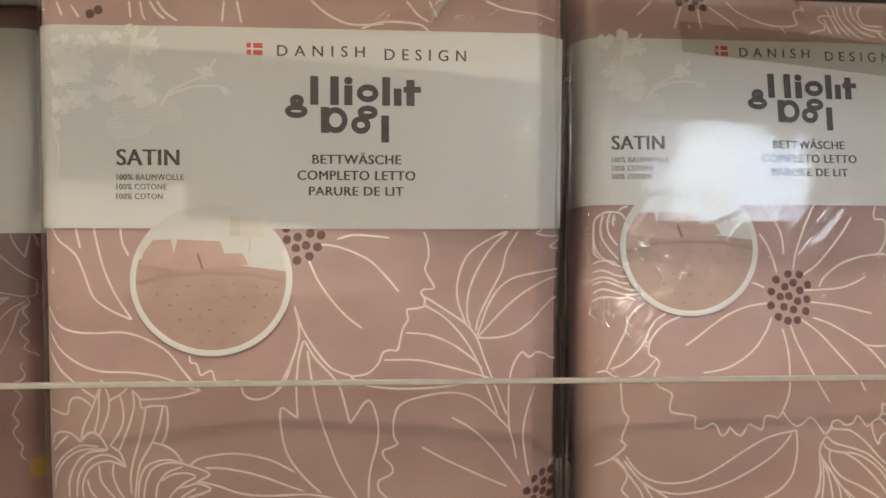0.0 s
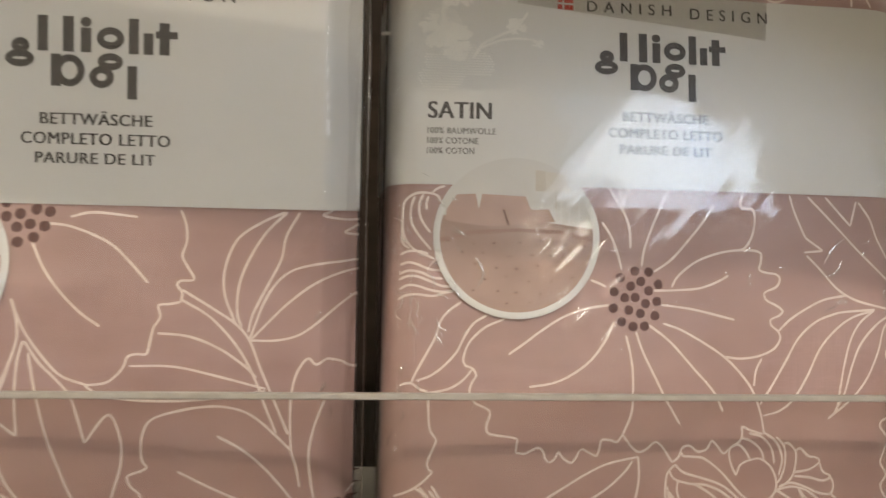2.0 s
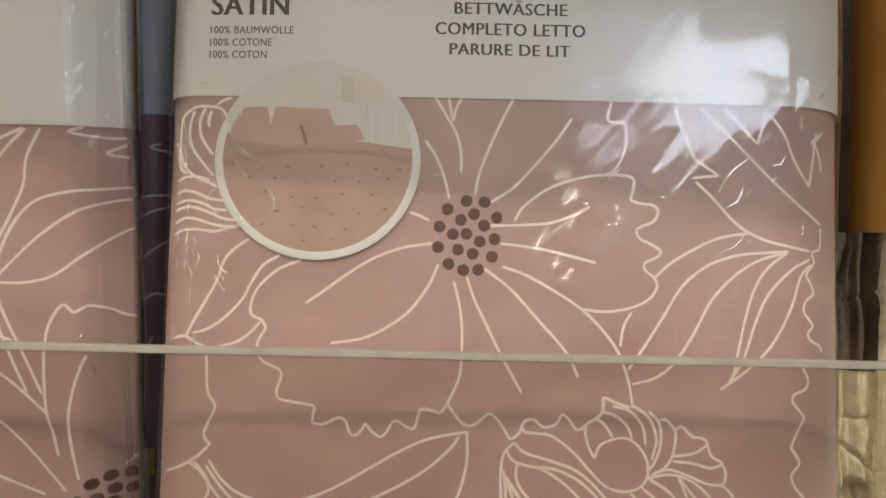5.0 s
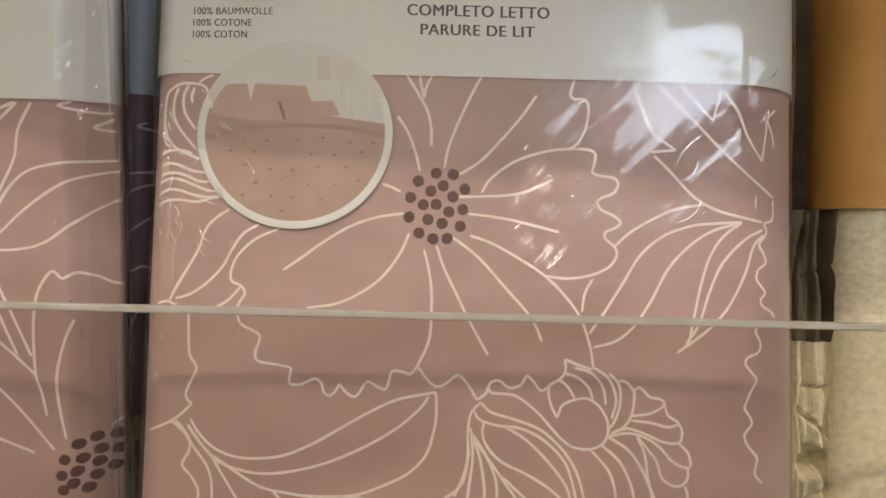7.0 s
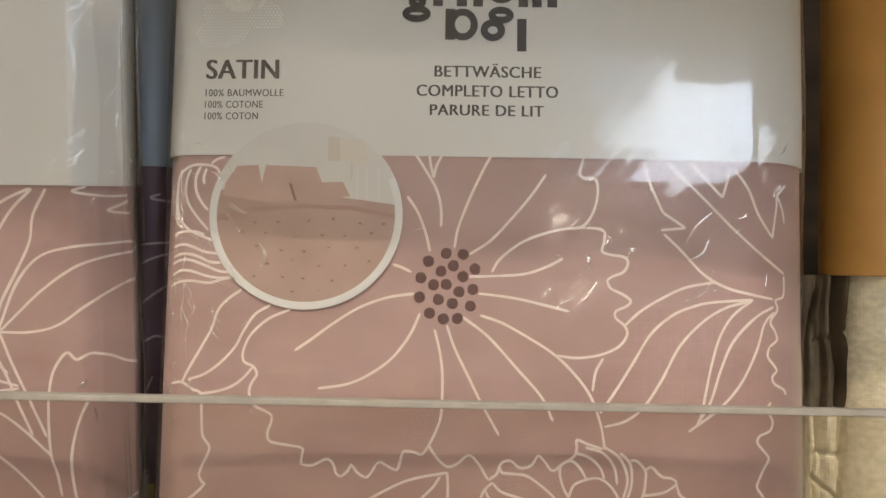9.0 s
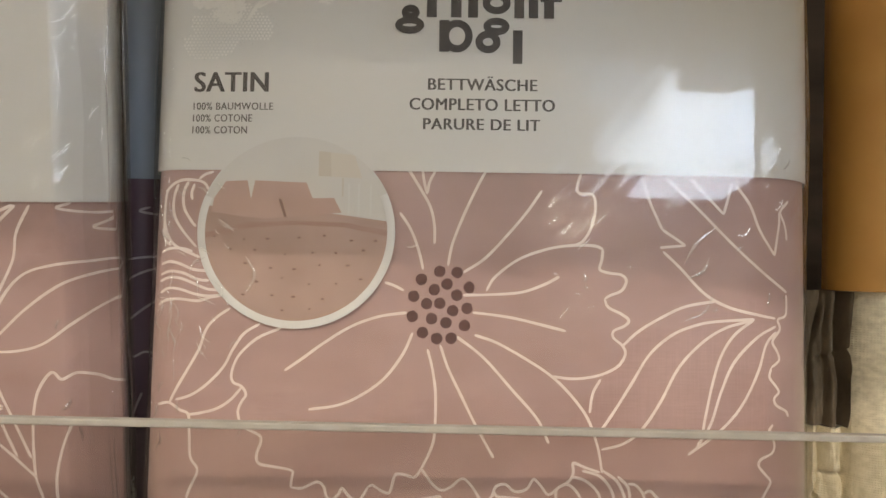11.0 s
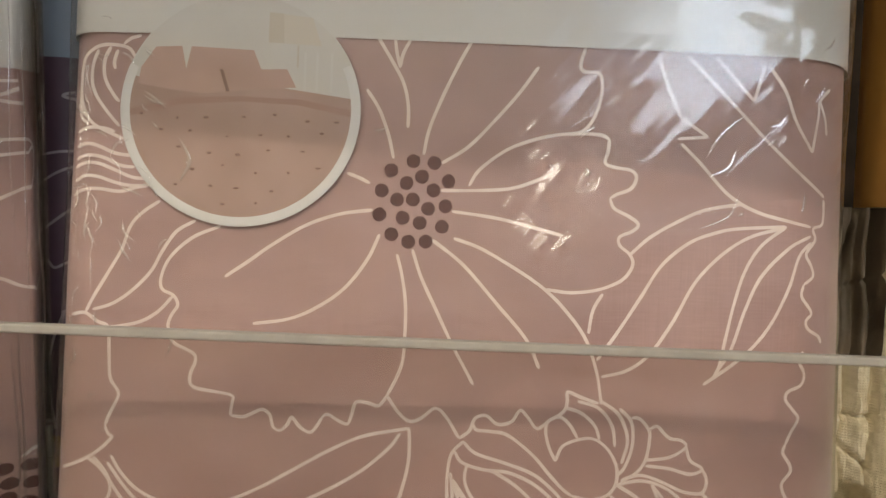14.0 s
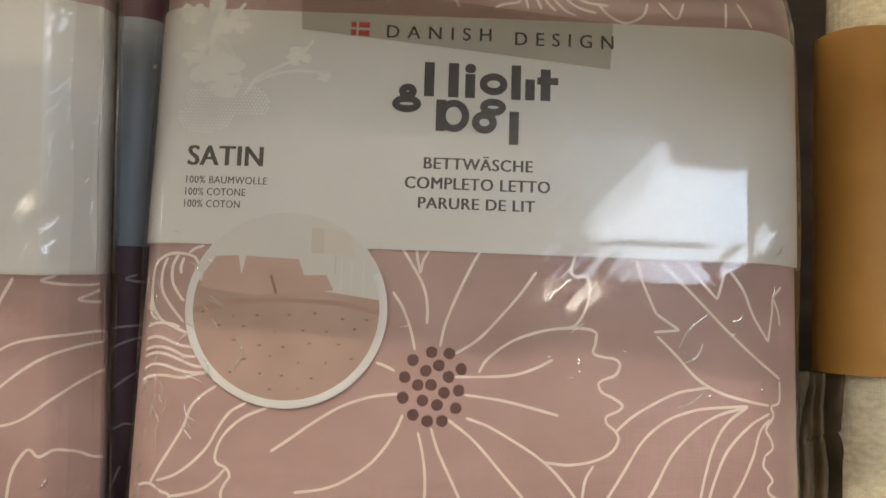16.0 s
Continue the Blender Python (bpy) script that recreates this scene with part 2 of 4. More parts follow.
        t.links.new(b1.outputs[0], b2.inputs["Normal"])
        t.links.new(b2.outputs[0], shine.inputs["Normal"])
    return m


FILM = film_material("clear_film", 0.055, 0.06, crumple=0.2)
FIN = film_material("film_fold", 0.05, 0.09, (0.97, 0.965, 0.965), 0.9)
CREASE = film_material("film_ridge", 0.36, 0.13)
TAPE = film_material("grey_tape", 0.04, 0.12, (0.84, 0.82, 0.78))
ACRYLIC = film_material("acrylic", 0.012, 0.02, (0.93, 0.925, 0.915))


# ---- helpers for meshes ----
def part(name, bm, mat, parent, label="", smooth=False):
    me = bpy.data.meshes.new(name)
    bm.to_mesh(me)
    bm.free()
    me.materials.append(mat)
    if smooth:
        for p in me.polygons:
            p.use_smooth = True
    ob = new(name, me)
    if parent:
        ob.parent = parent
    return tagged(ob, label)


def box(bm, x0, x1, y0, y1, z0, z1, bevel=0.0):
    vs = bmesh.ops.create_cube(bm, size=1.0)["verts"]
    for v in vs:
        v.co = Vector(((x0 + x1) / 2 + v.co.x * (x1 - x0), (y0 + y1) / 2 + v.co.y * (y1 - y0), (z0 + z1) / 2 + v.co.z * (z1 - z0)))
    if bevel:
        es = {e for v in vs for e in v.link_edges}
        bmesh.ops.bevel(bm, geom=list(es), offset=bevel, segments=2, affect="EDGES", profile=0.5)
    return bm


def slab(name, mat, *size, bevel=0.0, label="", category="", kind="structure"):
    return tagged(part(name, box(bmesh.new(), *size, bevel), mat, None), label, category, kind=kind)


def curve_through(points, step):
    """A smooth line through the points (Catmull-Rom), sampled about every step."""
    ps = [Vector(p) for p in points]
    ps = [2 * ps[0] - ps[1]] + ps + [2 * ps[-1] - ps[-2]]
    line = []
    for a, b, c, d in zip(ps, ps[1:], ps[2:], ps[3:]):
        n = max(2, int((c - b).length / step))
        for i in range(n):
            s = i / n
            line.append(0.5 * (2 * b + (c - a) * s + (2 * a - 5 * b + 4 * c - d) * s * s + (3 * b - a - 3 * c + d) * s ** 3))
    return line + [ps[-2]]


# ---- the shop ----
slab("floor", GREY, -3, 4, -2.4, 1, -0.1, 0, label="plain grey shop floor", category="floor")
slab("ceiling", WHITE, -3, 4, -2.4, 1, 3.2, 3.3, label="plain white shop ceiling", category="ceiling")
slab("wall_back", WHITE, -3, 4, 1.0, 1.1, 0, 3.2, label="plain light wall behind the shelves", category="wall")
slab("wall_west", WHITE, -3.1, -3, -2.5, 1.1, 0, 3.2, label="plain light shop wall", category="wall")
slab("wall_east", WHITE, 4, 4.1, -2.5, 1.1, 0, 3.2, label="plain light shop wall", category="wall")
WX0, WX1, WZ0, WZ1 = 1.12, 2.38, 1.76, 2.92
wall = bmesh.new()
for size in ((-3, WX0, 0, 3.2), (WX1, 4, 0, 3.2), (WX0, WX1, 0, WZ0), (WX0, WX1, WZ1, 3.2)):
    box(wall, size[0], size[1], -2.5, -2.4, size[2], size[3])
tagged(part("wall_front", wall, WHITE, None), "plain light wall with a high window", "wall", kind="structure")
window = tagged(new("window_1"), "high shop window with bright daylight behind it", "window", kind="structure")
window.matrix_world = pose(0, -2.45, 0)
for a, b, c, d in ((WX0, WX1, WZ0, WZ0 + 0.04), (WX0, WX1, WZ1 - 0.04, WZ1), (WX0, WX0 + 0.04, WZ0 + 0.04, WZ1 - 0.04), (WX1 - 0.04, WX1, WZ0 + 0.04, WZ1 - 0.04)):
    part("window_frame", box(bmesh.new(), a, b, -0.03, 0.03, c, d), FRAME, window)
part("roller_blind", box(bmesh.new(), WX0 + 0.96, WX1 - 0.042, -0.012, -0.004, WZ1 - 0.29, WZ1 - 0.042), BLIND, window, "half-lowered grey roller blind")
slab("backdrop", DAY, 0.8, 3.4, -3.05, -3.0, 1.2, 3.6, label="bright pale daylight outside the window", category="sky")

tube = tagged(new("wall_lamp"), "warm lit tube lamp on the shop wall", "lamp")
tube.matrix_world = pose(-3.0, -1.9, 1.45, 0, 0, -90)
bm = bmesh.new()
bmesh.ops.create_cone(bm, cap_ends=True, segments=24, radius1=0.07, radius2=0.07, depth=0.6, matrix=Matrix.Translation((0, 0.13, 0.3)))
part("lit_tube", bm, TUBE, tube, smooth=True)
part("bracket", box(bmesh.new(), -0.035, 0.035, 0, 0.07, 0.05, 0.55, 0.004), FRAME, tube, "white metal bracket")

spot = tagged(new("wall_light"), "small warm round lamp on the shop wall", "lamp")
spot.matrix_world = pose(1.06, -2.4, 1.56)
bm = bmesh.new()
bmesh.ops.create_uvsphere(bm, u_segments=24, v_segments=14, radius=0.055, matrix=Matrix.Translation((0, 0.10, 0)))
part("bulb", bm, BULB, spot, smooth=True)
bm = bmesh.new()
bmesh.ops.create_cone(bm, cap_ends=True, segments=24, radius1=0.05, radius2=0.035, depth=0.06, matrix=Matrix.Translation((0, 0.03, 0)) @ Matrix.Rotation(radians(-90), 4, "X"))
part("socket", bm, FRAME, spot, "white lamp socket", True)

# the shelf: board, dark back and an unseen board and rail added for shade
slab("shelf_board", WHITE, -1.2, 1.4, 0.33, 0.80, 1.062, 1.088, bevel=0.002, label="white shelf board under the packs", category="shelf")
slab("shelf_back", DARK, -1.2, 1.4, 0.80, 0.815, 0.9, 1.9, label="dark wooden back of the shelf", category="shelf back")
upper = tagged(new("upper_shelf"), "unseen glass shelf above the packs with a shadow-casting rail", "shelf")
upper.matrix_world = pose(0.085, 0.27, 1.452)
# opaque only at the far left, to keep that pack in shade
part("board", box(bmesh.new(), -1.2, -0.305, 0.004, 0.53, 0.004, 0.022, 0.001), WHITE, upper, "unseen white board added to shade the far-left pack")
part("glass_board", box(bmesh.new(), -0.303, 1.3, 0.004, 0.21, 0.01, 0.018), ACRYLIC, upper, "clear glass board")
# added rail pieces, stepped to shape the shadow's edge on the packs
for x0, x1, low, high in ((-1.2, -0.189, 0.006, 0.065), (-0.189, 0.0, -0.010, 0.065), (0.0, 0.148, 0.0, 0.19)):
    part("shadow_rail", box(bmesh.new(), x0, x1 - 0.0003, -0.002, 0.002, low, high, 0.0008), FRAME, upper, "unseen white rail added to cast a stepped shadow")
# these steps also trim the top of the window's reflection
for x0, x1, low in ((0.148, 0.30, 0.007), (0.30, 1.3, -0.017)):
    part("shadow_rail", box(bmesh.new(), x0, x1 - 0.0003, -0.003, 0.002, low, 0.19, 0.0008), FRAME, upper, "unseen white rail added to cast a stepped shadow")


# ---- packs ----
class Pack:
    """A flat pack: u across from its middle, v up from its base, in metres; its front lies towards -y."""

    def __init__(self, width, height, depth, radius, seed, bulge=0.0045, off=0.0, left_radius=None, twist=0.0, chamfer=False, taper=0.0):
        self.rl = left_radius or radius
        self.w, self.h, self.d, self.r, self.seed, self.bulge, self.off, self.twist, self.chamfer, self.taper = width, height, depth, radius, seed, bulge, off, twist, chamfer, taper

    def front(self, u, v, calm=1.0):
        w, r = self.w / 2, self.r if u > self.off else self.rl
        def drop(e):
            e = max(0.0, r - max(0.0, e))
            return r - math.sqrt(max(0.0, r * r - e * e))
        side = drop(w - abs(u - self.off))
        if self.chamfer and u > self.off:
            # a flattened corner with a crisp fold
            side = 0.85 * max(0.0, r - max(0.0, w - u + self.off))
        y = side + 0.7 * drop(min(v, self.h - v))
        y -= self.bulge * max(0.0, 1 - (u / w) ** 2) * max(0.0, 1 - (2 * v / self.h - 1) ** 2) - self.bulge * 0.7
        y += calm * noise.noise(Vector((u * 14, v * 9, self.seed))) * 0.0012 + calm * noise.noise(Vector((u * 40, v * 30, self.seed + 5))) * 0.0003
        if self.twist:
            # below the stiff sleeve the cloth swells forward in the middle and falls back at one side
            swell = self.twist * (u - 0.068) if u > -0.01 else -0.078 * self.twist * max(0.0, (u + w) / (w - 0.01))
            y += swell * min(1.0, max(0.0, (0.222 - v) / 0.035))
        return y

    def spot(self, u, v, lift):
        """A point on the pack; past the edge of the front it lies on the side."""
        half, d = self.w / 2, u - self.off
        over = abs(d) - half + 0.0003
        if over <= 0:
            return Vector((u, self.front(u, v) - lift, v))
        side = 1 if d > 0 else -1
        edge = self.off + side * (half - 0.0003)
        return Vector((self.off + side * (half + lift + 0.0002), self.front(edge, v) + 0.15 * over, v))

    def shell(self, bm, v0, v1, lift, nv=40, closed=True, sag=None):
        """A wrap round front, sides and back between two heights."""
        w, d = self.w / 2, self.d
        us = [-w + self.rl * (1 - math.cos(math.pi / 2 * i / 8)) for i in range(8)] + [-w + self.rl + (2 * w - self.rl - self.r) * i / 48 for i in range(48)] + [w - self.r - 0.0007, w - self.r]
        us = [u + self.off for u in us + [w - self.r * (1 - math.cos(math.pi / 2 * i / 8)) for i in range(7, -1, -1)]]
        rows = []
        for j in range(nv + 1):
            v = v0 + (v1 - v0) * j / nv
            ring = []
            for u in us:
                more = sag(u, v) if sag else 0.0
                slim = self.taper * v / self.h * min(1.0, max(0.0, (self.off - u) / w)) ** 6
                ring.append(bm.verts.new((u * (1 + min(lift, 0.0013) / w) + slim, self.front(u, v, 0.2 if sag else 1.0) - lift - more, v)))
            for u in (w, 0.5 * w, -0.5 * w, -w):
                y = d - (self.r * 0.3 if abs(u) == w else 0)
                ring.append(bm.verts.new((u * (1 + min(lift, 0.0013) / w) + self.off, y + lift, v)))
            rows.append(ring)
        n = len(rows[0])
        for a, b in zip(rows, rows[1:]):
            for i in range(n):
                bm.faces.new((a[i], a[(i + 1) % n], b[(i + 1) % n], b[i]))
        if closed:
            bm.faces.new(rows[0][::-1])
            bm.faces.new(rows[-1])
        return bm

    # prints: everything below is given in centimetres on the front
    def ribbon(self, bm, points, width, lift):
        line = curve_through([(p[0], p[1], 0) for p in points], 0.09)
        sides = []
        n = len(line)
        for i, p in enumerate(line):
            t = (line[min(i + 1, n - 1)] - line[max(i - 1, 0)]).normalized()
            across = Vector((-t.y, t.x, 0))
            half = width / 2 * (0.55 if i in (0, n - 1) else 1.0) * (1 + 0.18 * noise.noise(Vector((p.x * 0.9, p.y * 0.9, self.seed))))
            pair = []
            for q in (p + across * half, p - across * half):
                near = max(0.0, abs(q.x / 100 - self.off) - self.w / 2 + 0.018)
                pair.append(bm.verts.new(self.spot(q.x / 100, q.y / 100, lift + min(0.0006, near * 0.06))))
            sides.append(pair)
        for (a, b), (c, d) in zip(sides, sides[1:]):
            bm.faces.new((a, b, d, c))

    def patch(self, bm, outline, lift, mesh_size=0.6):
        """A filled flat shape laid on the front."""
        flat = bmesh.new()
        f = flat.faces.new([flat.verts.new((x / 100, 0, y / 100)) for x, y in outline])
        f.normal_update()
        if f.normal.y > 0:
            f.normal_flip()
        bmesh.ops.triangulate(flat, faces=[f])
        for _ in range(4):
            long = [e for e in flat.edges if e.calc_length() > mesh_size / 100]
            if not long:
                break
            bmesh.ops.subdivide_edges(flat, edges=long, cuts=1)
            bmesh.ops.triangulate(flat, faces=flat.faces[:])
        twin = {v: bm.verts.new((v.co.x, self.front(v.co.x, v.co.z) - lift, v.co.z)) for v in flat.verts}
        for f in flat.faces:
            bm.faces.new([twin[v] for v in f.verts])
        flat.free()

    def disc(self, bm, x, y, rx, ry, lift, rings=1, seg=24, wobble=0.0):
        """A filled ellipse in rings, so that it follows the front."""
        centre = bm.verts.new((x / 100, self.front(x / 100, y / 100) - lift, y / 100))
        last = None
        for k in range(1, rings + 1):
            ring = []
            for i in range(seg):
                a = 2 * math.pi * i / seg
                g = k / rings * (1 + wobble * noise.noise(Vector((math.cos(a) * 1.6 + x, math.sin(a) * 1.6 + y, 3.0))))
                u, v = (x + rx * g * math.cos(a)) / 100, (y + ry * g * math.sin(a)) / 100
                ring.append(bm.verts.new(self.spot(u, v, lift)))
            for i in range(seg):
                j = (i + 1) % seg
                if last:
                    bm.faces.new((last[i], ring[i], ring[j], last[j]))
                else:
                    bm.faces.new((centre, ring[i], ring[j]))
            last = ring

    def hoop(self, bm, x, y, rx, ry, width, lift, a0=0.0, a1=360.0, seg=72, thick=0.0):
        rows = []
        for i in range(seg + 1):
            a = radians(a0 + (a1 - a0) * i / seg)
            pair = []
            for g, extra in ((0.0, 0.0), (0.15, thick), (0.85, thick), (1.0, 0.0)):
                u, v = (x + (rx - width * g) * math.cos(a)) / 100, (y + (ry - width * g) * math.sin(a)) / 100
                pair.append(bm.verts.new((u, self.front(u, v) - lift - extra, v)))
            rows.append(pair)
        for p, q in zip(rows, rows[1:]):
            for k in range(3):
                bm.faces.new((p[k], q[k], q[k + 1], p[k + 1]))

    def words(self, text, x0, x1, y0, y1, lift, bold=0.0, spacing=1.0):
        """Lettering fitted between x0 and x1 and between y0 and y1."""
        data = bpy.data.curves.new("words", "FONT")
        data.body, data.space_character, data.resolution_u = text, spacing, 4
        ob = new("words", data)
        bpy.context.view_layer.update()
        me = bpy.data.meshes.new_from_object(ob.evaluated_get(bpy.context.evaluated_depsgraph_get()))
        bpy.data.objects.remove(ob)
        bm = bmesh.new()
        for shift in (-bold, 0.0, bold):
            first = len(bm.verts)
            bm.from_mesh(me)
            bm.verts.ensure_lookup_table()
            for v in bm.verts[first:]:
                v.co.x += shift
                v.co.z = shift
        xs, ys = [v.co.x for v in bm.verts], [v.co.y for v in bm.verts]
        ax, ay, bx, by = min(xs), min(ys), max(xs), max(ys)
        for v in bm.verts:
            u = (x0 + (v.co.x - ax) / (bx - ax) * (x1 - x0)) / 100
            w = (y0 + (v.co.y - ay) / (by - ay) * (y1 - y0)) / 100
            v.co = Vector((u, self.front(u, w) - lift - 0.0008 * v.co.z, w))
        return bm


def film_creases(p, base, sag, seed, zones):
    """Raised crinkles in the film: short rounded ridges, count, zone (u, v ranges in cm), slant in degrees and length in each row."""
    rnd = random.Random(seed)
    for count, u0, u1, v0, v1, slant, spread, length, *fatter in zones:
        for _ in range(count):
            u, v, a, l = rnd.uniform(u0, u1), rnd.uniform(v0, v1), radians(slant + rnd.uniform(-spread, spread)), length * rnd.uniform(0.4, 1.2)
            bend, r = rnd.uniform(-0.25, 0.25) * l, rnd.uniform(0.0002, 0.00045) * (fatter[0] if fatter else 1)
            line = curve_through([(u, v, 0), (u + l / 2 * math.cos(a) - bend * math.sin(a), v + l / 2 * math.sin(a) + bend * math.cos(a), 0), (u + l * math.cos(a), v + l * math.sin(a), 0)], 0.1)
            bm, rows, n = bmesh.new(), [], len(line)
            for i, q in enumerate(line):
                t = (line[min(i + 1, n - 1)] - line[max(i - 1, 0)]).normalized()
                fat = r * math.sin(math.pi * (i + 0.15) / (n - 0.7))
                row = []
                for k in range(7):
                    c = math.pi * k / 6
                    x, z = q.x / 100 - t.y * 1.8 * fat * math.cos(c), q.y / 100 + t.x * 1.8 * fat * math.cos(c)
                    x = min(p.w / 2 - 0.001, max(-p.w / 2 + 0.001, x))
                    row.append(bm.verts.new((x, p.front(x, z, 0.2) - 0.0036 - sag(x, z) - 0.75 * fat * math.sin(c), z)))
                rows.append(row)
            for g, h in zip(rows, rows[1:]):
                for k in range(6):
                    bm.faces.new((g[k], g[k + 1], h[k + 1], h[k]))
            part("film_crease", bm, CREASE, base, "", True)


class Print:
    """Places the sleeve's artwork, drawn in centimetres for one pack, on another by an offset and a scale."""

    def __init__(self, x0, y0, kx, ky):
        self.x0, self.y0, self.kx, self.ky = x0, y0, kx, ky

    def x(self, u):
        return self.x0 + (u + 9.53) * self.kx

    def y(self, v):
        return self.y0 + (v - 25.29) * self.ky


def sleeve_art(p, base, q):
    X, Y, up = q.x, q.y, 0.0012
    # flag
    bm = bmesh.new()
    p.patch(bm, [(X(a), Y(b)) for a, b in ((-2.95, 30.97), (-2.15, 30.95), (-2.15, 31.55), (-2.95, 31.57))], up)
    flag = part("printed_flag", bm, RED, base, "small red flag with a white cross")
    bm = bmesh.new()
    p.patch(bm, [(X(a), Y(b)) for a, b in ((-2.95, 31.22), (-2.15, 31.20), (-2.15, 31.30), (-2.95, 31.32))], up + 0.0001)
    p.patch(bm, [(X(a), Y(b)) for a, b in ((-2.72, 30.97), (-2.62, 30.97), (-2.62, 31.57), (-2.72, 31.57))], up + 0.00015)
    part("white_cross", bm, RIM, flag)
    # lettering
    for text, x0, x1, y0, y1, bold, spacing, ink in (
            ("DANISH", -1.42, 3.06, 30.92, 31.48, 0.012, 1.75, INK),
            ("DESIGN", 4.07, 8.31, 30.80, 31.38, 0.012, 1.75, INK),
            ("SATIN", -9.53, -6.33, 25.29, 26.11, 0.034, 1.06, INK),
            ("100% BAUMWOLLE", -9.53, -6.12, 24.55, 24.85, 0.02, 1.08, SOFT_INK),
            ("100% COTONE", -9.54, -7.00, 24.06, 24.36, 0.02, 1.08, SOFT_INK),
            ("100% COTON", -9.55, -7.20, 23.57, 23.87, 0.02, 1.08, SOFT_INK),
            ("BETTW\u00c4SCHE", 0.36, 4.94, 25.43, 26.02, 0.030, 1.08, INK),
            ("COMPLETO LETTO", -0.40, 5.68, 24.60, 25.09, 0.030, 1.08, INK),
            ("PARURE DE LIT", 0.18, 5.06, 23.80, 24.26, 0.030, 1.08, INK)):
        part("sleeve_lettering", p.words(text, X(x0), X(x1), Y(y0), Y(y1), up, bold, spacing), ink, base, "dark printed words")
    # the maker's mark, as plain bars and rings
    bm = bmesh.new()
    def bar(a, b, c, d):
        p.patch(bm, [(X(a), Y(c)), (X(b), Y(c)), (X(b), Y(d)), (X(a), Y(d))], up)
    for a, b, c, d in ((0.26, 0.68, 28.46, 29.93), (1.28, 1.72, 28.46, 29.93), (2.0, 2.42, 28.46, 29.48), (3.95, 4.36, 28.46, 29.93), (4.55, 4.95, 28.46, 29.35),
                       (5.2, 5.62, 28.46, 29.80), (5.05, 5.95, 29.15, 29.45), (0.80, 1.22, 27.02, 28.35), (3.9, 4.3, 26.56, 27.95)):
        bar(a, b, c, d)
    p.disc(bm, X(2.21), Y(29.72), 0.22, 0.2, up, 1, 16)
    for x, y, rx, ry in ((3.2, 29.08, 0.56, 0.46), (3.2, 28.10, 0.52, 0.36), (1.55, 27.68, 0.62, 0.67), (2.85, 27.45, 0.50, 0.46), (-0.42, 28.65, 0.36, 0.32), (-0.45, 28.12, 0.58, 0.36)):
        p.hoop(bm, X(x), Y(y), rx, ry, 0.30, up, seg=28)
    part("maker_mark", bm, INK, base, "dark plain mark")
    # blossom branch, solid above and broken into a screen of dots below
    bm = bmesh.new()
    up = 0.00115
    rnd = random.Random(7)
    for x, y, r in ((-9.7, 31.7, 0.42), (-8.0, 31.3, 0.55), (-8.7, 32.1, 0.33), (-9.0, 29.6, 0.75), (-8.3, 29.3, 0.7), (-9.9, 29.1, 0.55), (-8.1, 28.7, 0.5), (-5.1, 29.95, 0.38), (-4.0, 29.1, 0.24), (-12.2, 31.2, 0.6),
                    (-11.6, 30.2, 0.75), (-12.4, 29.6, 0.5), (-11.4, 28.6, 0.6), (-12.3, 28.3, 0.45), (-11.0, 31.4, 0.45), (-12.6, 27.4, 0.35)):
        if abs(X(x) - p.off * 100) + r > p.w * 50 - (1.1 if p.taper else 0.3):
            continue
        p.disc(bm, X(x), Y(y), r * 0.85, r * 0.72, up + rnd.random() * 0.00003, 2, 40, 1.3)
        for k in range(5):
            a = rnd.random() * 6.3
            p.disc(bm, X(x + r * 0.95 * math.cos(a)), Y(y + r * 0.8 * math.sin(a)), r * 0.38, r * 0.3, up + 0.00004 + rnd.random() * 0.00003, 1, 18, 1.2)
    for width, *pts in ((0.20, (-8.6, 29.4), (-8.8, 30.4), (-8.7, 31.2), (-8.4, 32.2)), (0.13, (-8.8, 30.6), (-8.2, 31.3), (-7.5, 32.2)), (0.13, (-7.3, 28.3), (-6.8, 29.0), (-5.9, 29.5), (-5.1, 29.9), (-4.5, 30.7)),
                        (0.11, (-6.9, 28.8), (-6.0, 29.2), (-5.0, 29.35), (-4.2, 29.3), (-3.9, 29.1)), (0.09, (-6.4, 29.3), (-6.1, 29.0)), (0.12, (-12.9, 31.4), (-12.2, 30.4), (-11.4, 29.6)), (0.1, (-12.6, 28.6), (-11.8, 27.9)),
                        (0.1, (-12.7, 27.2), (-12.4, 26.2), (-12.5, 24.8))):
        p.ribbon(bm, [(X(a), Y(b)) for a, b in pts], width, up + 0.0001)
    step = 0.155
    for i in range(90):
        for j in range(60):
            x, y = -13 + step * i + (j % 2) * step / 2, 26.3 + step * 0.5 * j * 1.7
            inside = any(((x - cx) / rx) ** 2 + ((y - cy) / ry) ** 2 < 1 + 0.9 * noise.noise(Vector((x, y, 0.3))) for cx, cy, rx, ry in ((-8.2, 28.2, 1.3, 1.0), (-8.9, 27.2, 1.1, 0.55), (-7.1, 28.0, 0.8, 0.7), (-11.6, 29.9, 1.0, 1.6), (-8.6, 30.0, 0.9, 0.8)))
            if inside and abs(X(x) / 100 - p.off) < p.w / 2 - (0.012 if p.taper else 0.004):
                p.disc(bm, X(x), Y(y), 0.05, 0.05, up + 0.0001, 1, 6)
    tagged(part("blossom_motif", bm, MOTIF, base, "pale printed blossom branch"), kind="stuff")


